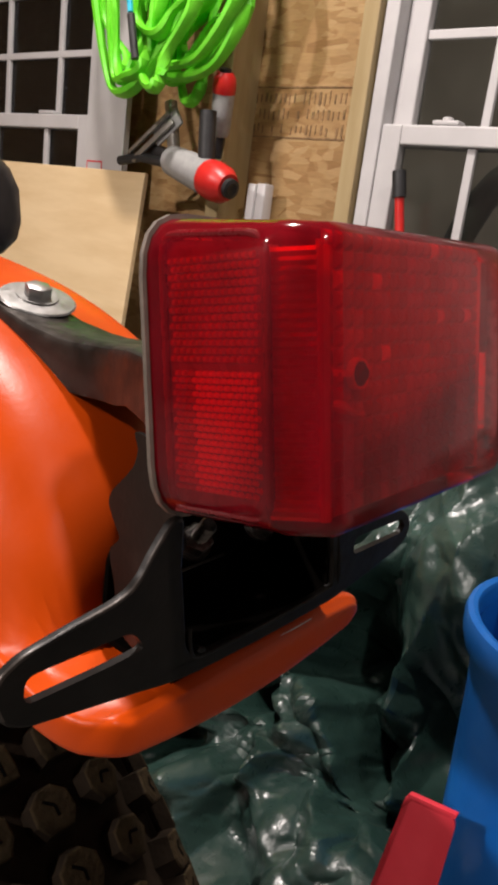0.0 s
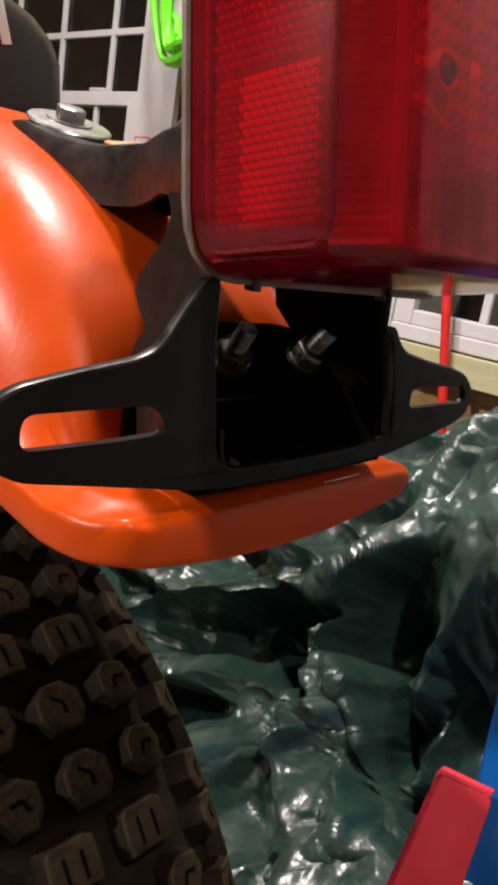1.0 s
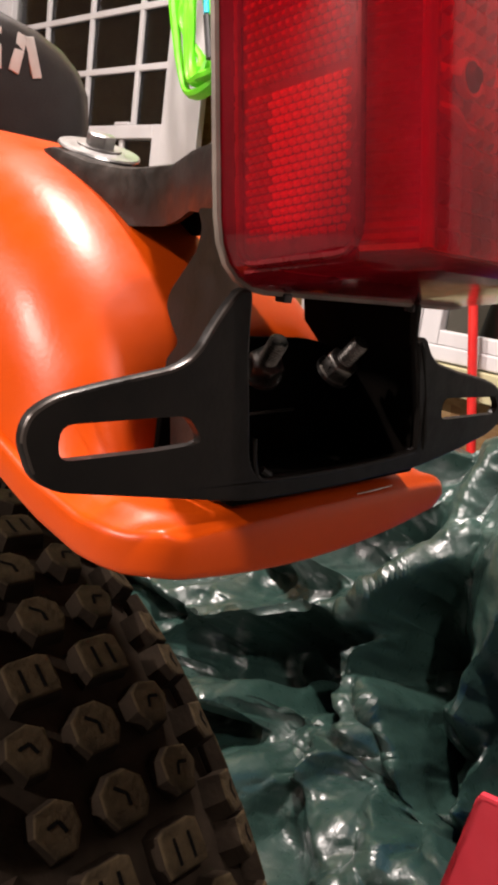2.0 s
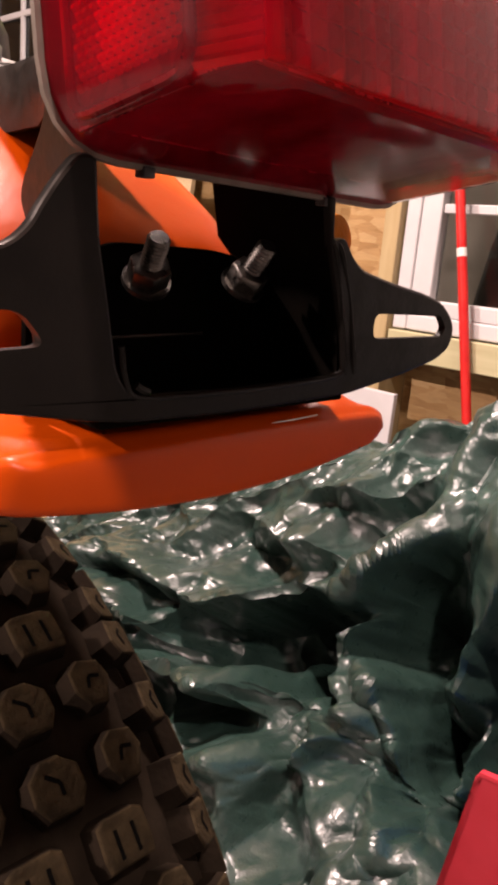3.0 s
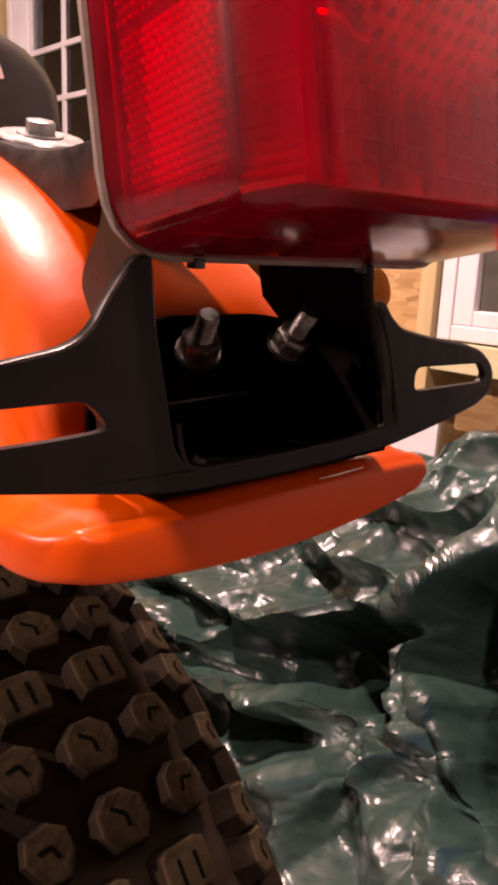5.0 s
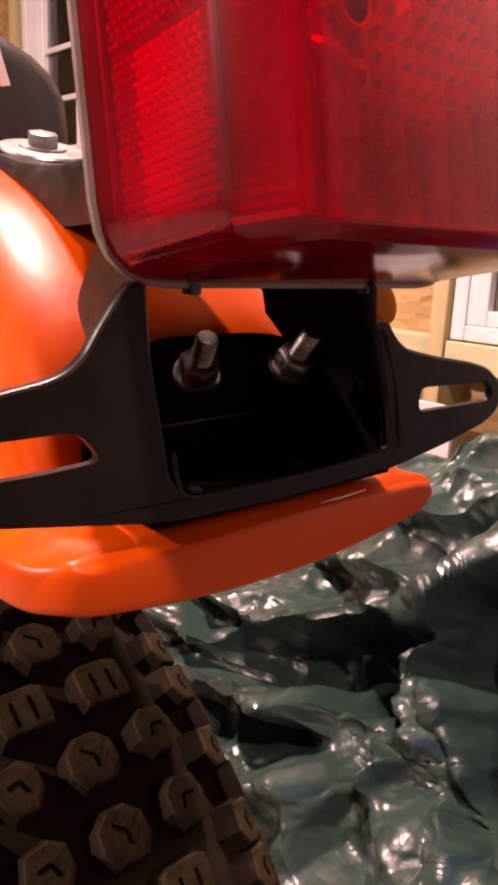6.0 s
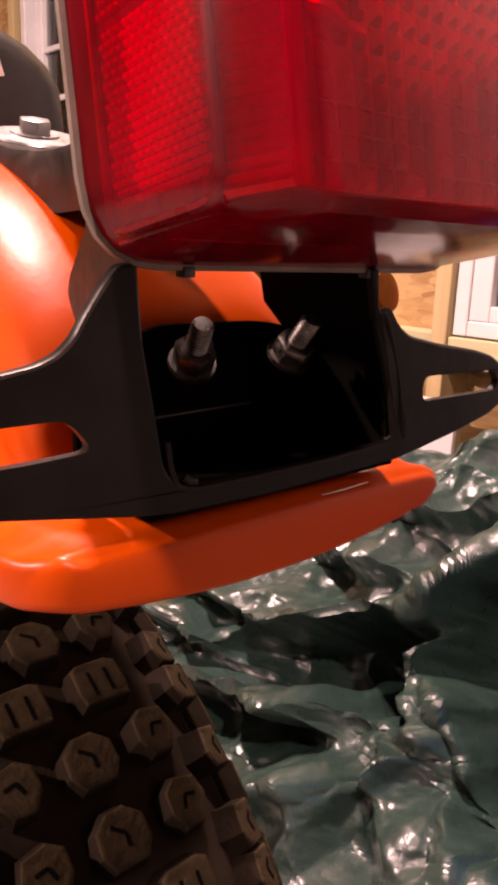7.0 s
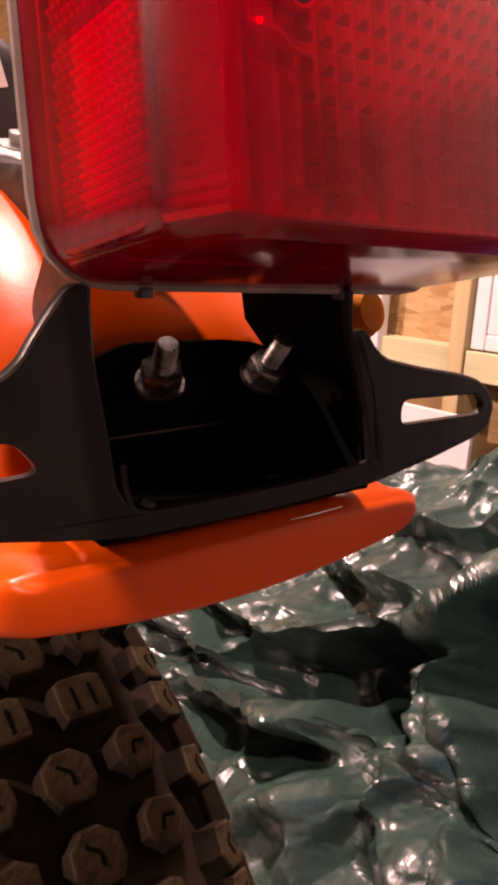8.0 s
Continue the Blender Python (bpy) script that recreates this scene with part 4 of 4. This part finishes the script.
# ---------------------------------------------------------------- tarpaulin heap
def tarp():
    """A sheet draped over a heap, creased by many crossing straight folds of three sizes."""
    nx, ny = 780, 560
    rg = np.random.default_rng(23)
    x, y = np.meshgrid(np.linspace(-1.10, 0.60, nx + 1), np.linspace(0.26, 1.06, ny + 1))
    base = np.interp(y, [0.26, 0.34, 0.41, 0.46, 0.60, 0.69, 0.76, 0.80, 0.85, 0.90, 1.00, 1.06], [0.00, 0.095, 0.172, 0.206, 0.242, 0.295, 0.37, 0.415, 0.455, 0.475, 0.465, 0.40])
    base = base + 0.38 * np.clip(x + 0.56, -0.25, 0.5) * np.clip((y - 0.66) / 0.24, 0, 1)
    base = base - 0.09 * np.clip((x + 0.28) / 0.12, 0, 1) * np.clip((0.78 - y) / 0.10, 0, 1) * np.clip((y - 0.5) / 0.1, 0, 1)

    def wave(scale, count):
        out = 0 * x
        for _ in range(count):
            a = rg.uniform(0, 2 * math.pi)
            out = out + np.sin((x * math.cos(a) + y * 1.3 * math.sin(a)) * 2 * math.pi / scale * rg.uniform(0.7, 1.4) + rg.uniform(0, 7))
        return out / math.sqrt(count)

    def facets(size, stretch, turn=math.pi, across=None, up=None):
        """Flat triangles with random corner heights: straight creases in three directions, gently bent."""
        across, up = (x, 1.35 * y) if up is None else (across, up)
        a = math.pi / 2 + rg.uniform(-turn / 2, turn / 2)
        u = (across * math.cos(a) + up * math.sin(a)) / (size * stretch) + 0.13 * wave(size * 3.0, 4)
        v = (up * math.cos(a) - across * math.sin(a)) / size + 0.13 * wave(size * 3.0, 4)
        i0, j0 = np.floor(u).astype(int), np.floor(v).astype(int)
        f, g = u - i0, v - j0
        h = rg.uniform(-1, 1, (257, 257))
        at = lambda p, q: h[(i0 + p) % 257, (j0 + q) % 257]
        low = at(0, 0) + f * (at(1, 0) - at(0, 0)) + g * (at(0, 1) - at(0, 0))
        high = at(1, 1) + (1 - f) * (at(0, 1) - at(1, 1)) + (1 - g) * (at(1, 0) - at(1, 1))
        return np.where(f + g < 1, low, high)

    def near(line):
        """Distance to a broken line, the side of it, and the way along it."""
        best, side, along = np.full(x.shape, 9.0), 0 * x, 0 * x
        for i, ((ax, ay), (bx, by)) in enumerate(zip(line, line[1:])):
            ex, ey = bx - ax, by - ay
            t = np.clip(((bu - ax) * ex + (bv - ay) * ey) / (ex * ex + ey * ey), 0, 1)
            dd = np.hypot(bu - ax - t * ex, bv - ay - t * ey)
            hit = dd < best
            best, side, along = np.where(hit, dd, best), np.where(hit, np.sign(ex * (bv - ay) - ey * (bu - ax)), side), np.where(hit, (i + t) / (len(line) - 1), along)
        return best, side, np.sin(np.pi * np.clip(along, 0, 1)) ** 0.6

    bu, bv = x + 0.010 * facets(0.075, 1.2) + 0.005 * facets(0.025, 1.2), y + 0.011 * facets(0.075, 1.2) + 0.005 * facets(0.025, 1.2)
    rough = np.clip(0.95 + 0.5 * wave(0.16, 5), 0.60, 1.6)
    d = 0.024 * facets(0.15, 1.6) + 0.030 * facets(0.090, 2.0, 0.9) + 0.022 * facets(0.055, 1.9, 1.2)
    d = d + rough * (0.0110 * facets(0.034, 1.8, 1.6) + 0.0030 * facets(0.017, 1.5))
    pits = 1.4 * facets(0.08, 1.2)
    # draped folds: crest height, width behind the crest, depth and length of the hollow under its lower side
    lying = (
        (0.045, 0.050, 0.014, 0.022, [(-0.90, 0.530), (-0.820, 0.585), (-0.740, 0.617), (-0.660, 0.614), (-0.590, 0.606)]),
        (0.055, 0.060, 0.125, 0.080, [(-0.625, 0.612), (-0.562, 0.609), (-0.515, 0.640), (-0.468, 0.672), (-0.415, 0.690), (-0.360, 0.691)]),
        (0.045, 0.050, 0.060, 0.045, [(-0.371, 0.691), (-0.368, 0.725), (-0.352, 0.749), (-0.323, 0.766), (-0.284, 0.780)]),
        (0.045, 0.042, 0.012, 0.020, [(-0.829, 0.533), (-0.700, 0.528), (-0.598, 0.523), (-0.497, 0.533)]),
        (0.060, 0.050, 0.055, 0.032, [(-0.643, 0.471), (-0.545, 0.480), (-0.478, 0.500), (-0.419, 0.509), (-0.406, 0.561)]),
        (0.050, 0.045, 0.060, 0.045, [(-0.262, 0.654), (-0.233, 0.669), (-0.190, 0.686)]),
        (0.040, 0.040, 0.050, 0.040, [(-0.200, 0.590), (-0.175, 0.627), (-0.155, 0.650)]),
        (0.030, 0.050, 0.035, 0.030, [(-0.643, 0.730), (-0.551, 0.724), (-0.443, 0.723)]),
        (0.028, 0.060, 0.020, 0.030, [(-0.572, 0.793), (-0.449, 0.797), (-0.375, 0.847)]),
    )
    # standing folds and hollows between them: height or depth, and width
    standing = (
        (0.085, 0.034, [(-0.367, 0.665), (-0.317, 0.636), (-0.272, 0.613), (-0.243, 0.599), (-0.205, 0.556)]),
        (0.045, 0.028, [(-0.357, 0.625), (-0.325, 0.578), (-0.278, 0.549)]),
        (-0.060, 0.055, [(-0.463, 0.590), (-0.434, 0.624), (-0.378, 0.607), (-0.336, 0.547)]),
        (-0.050, 0.032, [(-0.319, 0.527), (-0.324, 0.493), (-0.336, 0.459)]),
        (-0.190, 0.095, [(-0.345, 0.680), (-0.288, 0.692), (-0.215, 0.704)]),
        (-0.150, 0.060, [(-0.210, 0.716), (-0.155, 0.704), (-0.095, 0.690)]),
        (-0.120, 0.042, [(-0.275, 0.660), (-0.250, 0.629), (-0.222, 0.611)]),
        (0.040, 0.034, [(-0.381, 0.467), (-0.358, 0.432), (-0.326, 0.416), (-0.291, 0.407)]),
        (-0.045, 0.030, [(-0.319, 0.434), (-0.281, 0.421), (-0.245, 0.409), (-0.200, 0.398)]),
        (0.040, 0.045, [(-0.299, 0.534), (-0.291, 0.471), (-0.297, 0.454)]),
        (0.050, 0.028, [(-0.200, 0.548), (-0.210, 0.512), (-0.177, 0.465), (-0.158, 0.433)]),
        (-0.045, 0.028, [(-0.186, 0.545), (-0.180, 0.500), (-0.150, 0.460)]),
        (-0.045, 0.032, [(-0.466, 0.844), (-0.398, 0.794), (-0.349, 0.767)]),
    )
    # many lesser folds, lying across the slope
    lesser = []
    for _ in range(40):
        cx, cy, a, half = rg.uniform(-0.95, 0.15), rg.uniform(0.37, 0.92), rg.normal(0.15, 0.55), rg.uniform(0.03, 0.08)
        bend = rg.uniform(-0.35, 0.35) * half
        ends = [(cx + k * half * math.cos(a) - (1 - k * k) * bend * math.sin(a), cy + 0.75 * k * half * math.sin(a) + (1 - k * k) * bend * math.cos(a)) for k in (-1.0, -0.3, 0.35, 1.0)]
        tall = rg.uniform(0.010, 0.030)
        lesser.append((tall, rg.uniform(0.022, 0.045), 0.35 * tall, rg.uniform(0.012, 0.03), ends))
    for height, wide, pocket, hold, line in (*lying, *lesser):
        dist, side, tap = near(line)
        deep = 1.3 * pocket * np.clip(1.1 + 0.30 * pits, 0.6, 1.5)
        back = height * np.clip(1 - dist / wide, 0, 1) ** 1.2
        front = height - (height + deep) * np.clip(dist / 0.016, 0, 1) + deep * np.clip((dist - hold) / 0.045, 0, 1)
        d = d + tap * np.where(side > 0, back, front)
    for height, wide, line in standing:
        dist, side, tap = near(line)
        d = d + tap * height * np.clip(1 - dist / wide, 0, 1) ** 1.2
    d = np.clip(d, -0.28, 0.14)
    edge = np.clip(np.minimum(np.arange(ny + 1), np.arange(ny + 1)[::-1]) / 10, 0, 1)[:, None]
    sx = 0.022 * facets(0.12, 1.3) + 0.008 * facets(0.05, 1.3)
    d = d * edge
    d[1:-1, 1:-1] = 0.4 * d[1:-1, 1:-1] + 0.15 * (d[:-2, 1:-1] + d[2:, 1:-1] + d[1:-1, :-2] + d[1:-1, 2:])
    px, py, pz = x + sx, y - 0.95 * d, base + 0.60 * d
    # crumpling square to the sheet, so that the steep faces crease as the level ones do
    spot = np.stack([px, py, pz], -1)
    nrm = np.cross(np.gradient(spot, axis=1), np.gradient(spot, axis=0))
    for _ in range(6):
        nrm[1:-1, 1:-1] = (nrm[1:-1, 1:-1] + nrm[:-2, 1:-1] + nrm[2:, 1:-1] + nrm[1:-1, :-2] + nrm[1:-1, 2:]) / 5
    nrm = nrm / np.maximum(1e-12, np.linalg.norm(nrm, axis=-1, keepdims=True))
    up = 1.1 * pz + 0.45 * py
    crumple = 0.0130 * facets(0.055, 2.4, 1.3, px, up) + 0.0085 * facets(0.032, 1.9, 2.4, px, up) + 0.0022 * facets(0.015, 1.6, 3.1, px, up)
    fine = np.clip(0.25 + 0.9 * wave(0.11, 5), 0.0, 1.0)
    crumple = crumple + fine * (0.0016 * facets(0.0080, 1.5, 3.1, px, up))
    spot = spot + nrm * (crumple * edge)[..., None]
    spot[1:-1, 1:-1] = 0.4 * spot[1:-1, 1:-1] + 0.15 * (spot[:-2, 1:-1] + spot[2:, 1:-1] + spot[1:-1, :-2] + spot[1:-1, 2:])
    px, py, pz = spot[..., 0], spot[..., 1], np.maximum(0.012, spot[..., 2])
    verts = np.stack([px, py, pz], -1).reshape(-1, 3).tolist()
    faces = [(a, a + 1, a + nx + 2, a + nx + 1) for j in range(ny) for a in range(j * (nx + 1), j * (nx + 1) + nx)]
    me = bpy.data.meshes.new("tarpaulin")
    me.from_pydata(verts, [], faces)
    me.materials.append(TARP)
    return new("tarpaulin", me)


tarp_ob = tagged(tarp(), "crumpled dark green plastic tarpaulin heaped over goods", "tarpaulin")
tarp_ob.data.shade_smooth()
tarp_ob.data.set_sharp_from_angle(angle=math.radians(16))

# ---------------------------------------------------------------- other loose things
# plywood sheet leaning under the far window
tagged(part("plywood_sheet", moved(box(-1.15, 0, 0, 0.012, 0, 0.95, 0.0015), pose(-1.128, 0.90, 0.0, -6, 0, 0)), PLY, None, "", False), "bare plywood sheet leaning against the wall", "plywood")

# white plastic strip and white panel
tagged(part("white_strip", join(box(-0.925, -0.905, 1.10, 1.13, 0.3, 0.949, 0.003), box(-0.900, -0.878, 1.10, 1.13, 0.3, 0.951, 0.003), box(-0.906, -0.899, 1.112, 1.13, 0.3, 0.947)), WHITE), "white plastic channel strip standing at the wall", "strip")
tagged(part("leaning_board", moved(box(-0.35, 0, 0, 0.012, 0, 0.535, 0.002), pose(-0.596, 1.03, 0.0, -1.5, 0, 0)), WHITE, None, "", False), "white painted board leaning against the wall under the window", "board")

# red pole with a black grip
pole = thing("red_pole", (-0.45, 1.05, 0.0), "red metal pole with a black grip leaning at the window", "pole")
ptop, pbot = Vector((-0.5605, 1.072, 0.99)), Vector((-0.352, 1.060, 0.0))
pinv = pole.matrix_world.inverted()
for n, a, b, r, m in (("shaft", pbot, pbot.lerp(ptop, 0.96), 0.0085, REDPAINT), ("grip", pbot.lerp(ptop, 0.955), ptop, 0.0125, DARK)):
    part(n, moved(tube([a.lerp(b, k / 6) for k in range(7)], r, 14), pinv), m, pole)
part("sticker", moved(tube([pbot.lerp(ptop, q) for q in (0.792, 0.800, 0.806)], 0.0089, 14), pinv), PRINT, pole, "small pale worn sticker")

# blue bin
binn = thing("blue_bin", (0.040, 0.62, 0.0), "blue plastic bin with a wide rolled rim", "bin")
part("body", lathe([(0, 0.0), (0.122, 0.0), (0.126, 0.01), (0.132, 0.30), (0.136, 0.43), (0.142, 0.485), (0.137, 0.490), (0.131, 0.43), (0.127, 0.30), (0.121, 0.012), (0, 0.012)], 48), BLUE, binn)
part("rim", lathe([(0.138, 0.480), (0.139, 0.508), (0.142, 0.513), (0.147, 0.515), (0.152, 0.512), (0.154, 0.505), (0.153, 0.488), (0.149, 0.476), (0.143, 0.472)], 56), BLUE, binn)
part("grip_tab", moved(box(-0.012, 0.012, -0.004, 0.004, -0.05, 0.035, 0.003), Matrix.Translation((-0.098, 0.075, 0.455)) @ pose(0, 0, 0, 0, -4, 52)), BLUE, binn)
tagged(part("black_handle", tube([(-0.02, 0.58, 0.30), (-0.03, 0.60, 0.55), (-0.02, 0.64, 0.9)], 0.014, 12), DARK), "black tool handle standing in the bin", "handle")

# red dustpan
pan = thing("dustpan", (-0.064, 0.42, 0.010), "red plastic dustpan standing on end", "dustpan")
PAN = [(-0.052, 0.02), (0.030, 0.02), (0.036, 0.338), (-0.018, 0.330)]


def lean_pan(a, b, c):
    return Vector((a, c + 0.1 * b, b))


part("pan", plate(rounded(PAN, 0.012), [], 0.004, lean_pan, 0.001), PINK, pan)
part("side_lip", plate(rounded([(-0.052, 0.02), (-0.046, 0.02), (-0.012, 0.330), (-0.018, 0.330)], 0.002), [], 0.008, lean_pan, 0.001), PINK, pan)
part("back_lip", plate(rounded([(-0.016, 0.328), (0.034, 0.336), (0.035, 0.341), (-0.016, 0.334)], 0.002), [], 0.007, lean_pan, 0.001), PINK, pan)


# coil of green hose
def hose():
    ob = thing("hose_coil", (-1.13, 1.0, 1.06), "bright green fabric hose hung in a loose coil", "hose")
    inv = ob.matrix_world.inverted()
    r = random.Random(11)
    for k in range(16):
        cx = -1.045 + r.uniform(-0.05, 0.05)
        w = r.uniform(0.04, 0.150)
        bot = r.uniform(1.070, 1.17)
        y = 0.96 + r.uniform(-0.05, 0.07)
        sk = r.uniform(-0.05, 0.05)
        pts = [(cx - w * 0.55 + sk, y, 1.62), (cx - w * 0.9 + sk, y - 0.01, 1.42), (cx - w, y - 0.02, 1.25), (cx - w * 0.55, y - 0.02, bot + 0.03), (cx + 0.0, y - 0.03, bot), (cx + w * 0.6, y - 0.02, bot + 0.04), (cx + w, y - 0.01, 1.27), (cx + w * 0.9 + sk, y, 1.42), (cx + w * 0.5 + sk, y, 1.62)]
        pts = [(a + r.uniform(-0.020, 0.020), b, c + r.uniform(-0.016, 0.016)) for a, b, c in pts]
        part("loop", moved(tube(smooth_path(pts, 6), lambda q: 0.0140 + 0.0022 * math.sin(q * 23 + cx * 90), 8, 0.6), inv), GREENHOSE, ob)
    part("fitting", moved(tube([(-1.060, 0.860, 1.252), (-1.052, 0.860, 1.214)], 0.0055, 10), inv), CYAN, ob)
    part("fitting_sleeve", moved(tube([(-1.050, 0.860, 1.210), (-1.029, 0.860, 1.134)], 0.0075, 10), inv), DARK, ob)
    return ob


hose()


# nail guns hung on the stud
def nail_gun(name, at, axis, label):
    ob = thing(name, at, label, "nail gun", "nail guns")
    ax = Vector(axis).normalized()
    rot = frame_on(ax)
    part("cylinder", moved(lathe([(0, -0.13), (0.024, -0.13), (0.030, -0.12), (0.034, -0.05), (0.036, 0.0), (0.036, 0.01), (0, 0.01)], 28), rot), GREYPL, ob)
    part("cap", moved(lathe([(0.0365, 0.0), (0.0385, 0.02), (0.036, 0.045), (0.026, 0.062), (0, 0.064)], 28), rot), REDPAINT, ob, "red end cap")
    part("exhaust", moved(lathe([(0.019, 0.055), (0.019, 0.072), (0.012, 0.074), (0, 0.070)], 20), rot), DARK, ob, "black exhaust port")
    part("nose", moved(box(-0.012, 0.012, -0.016, 0.016, -0.20, -0.13, 0.003), rot), DARK, ob)
    part("magazine", moved(box(-0.010, 0.010, 0.0, 0.022, -0.075, 0.075, 0.004), rot @ pose(0, 0.035, -0.145, 62, 0, 0)), STEEL, ob)
    part("grip", moved(tube([(0, 0.03, -0.02), (0, 0.07, -0.035), (0, 0.115, -0.05)], 0.017, 12), rot), DARK, ob)
    return ob


low_gun = nail_gun("nail_gun", (-0.935, 0.99, 0.945), (1.0, -0.1, -0.25), "grey nail gun with a red end cap hung on the wall")
for off, wide in ((0.0, 0.012), (0.020, 0.009)):
    part("feed_rail", moved(box(-0.075, 0.062, -0.004, 0.004, off - wide / 2, off + wide / 2, 0.002), Matrix.Translation((-0.158, -0.005, 0.066)) @ pose(0, 0, 0, 0, -36, 0)), STEEL, low_gun)
part("feed_plate", moved(box(-0.01, 0.070, -0.003, 0.003, -0.008, 0.030, 0.002), Matrix.Translation((-0.150, 0.004, 0.066)) @ pose(0, 0, 0, 0, -36, 0)), GREYPL, low_gun)
part("nozzle", moved(tube([(-0.12, 0, 0.022), (-0.20, 0, 0.030), (-0.265, 0, 0.020)], 0.010, 10), Matrix.Identity(4)), DARK, low_gun)
up = nail_gun("nail_gun", (-0.955, 1.03, 1.108), (0.20, -0.25, 1.0), "small grey nail gun with a red cap hung on the wall")
up.scale = (0.62, 0.62, 0.62)

# dark green loop outside the window
tagged(part("dark_loop", tube([(-0.44 + 0.17 * math.cos(a), 1.34, 0.460 + 0.57 * math.sin(a)) for a in [2 * math.pi * k / 40 for k in range(41)]], 0.03, 12), DARKGREEN), "dark green loop standing on the ground outside", "hose")
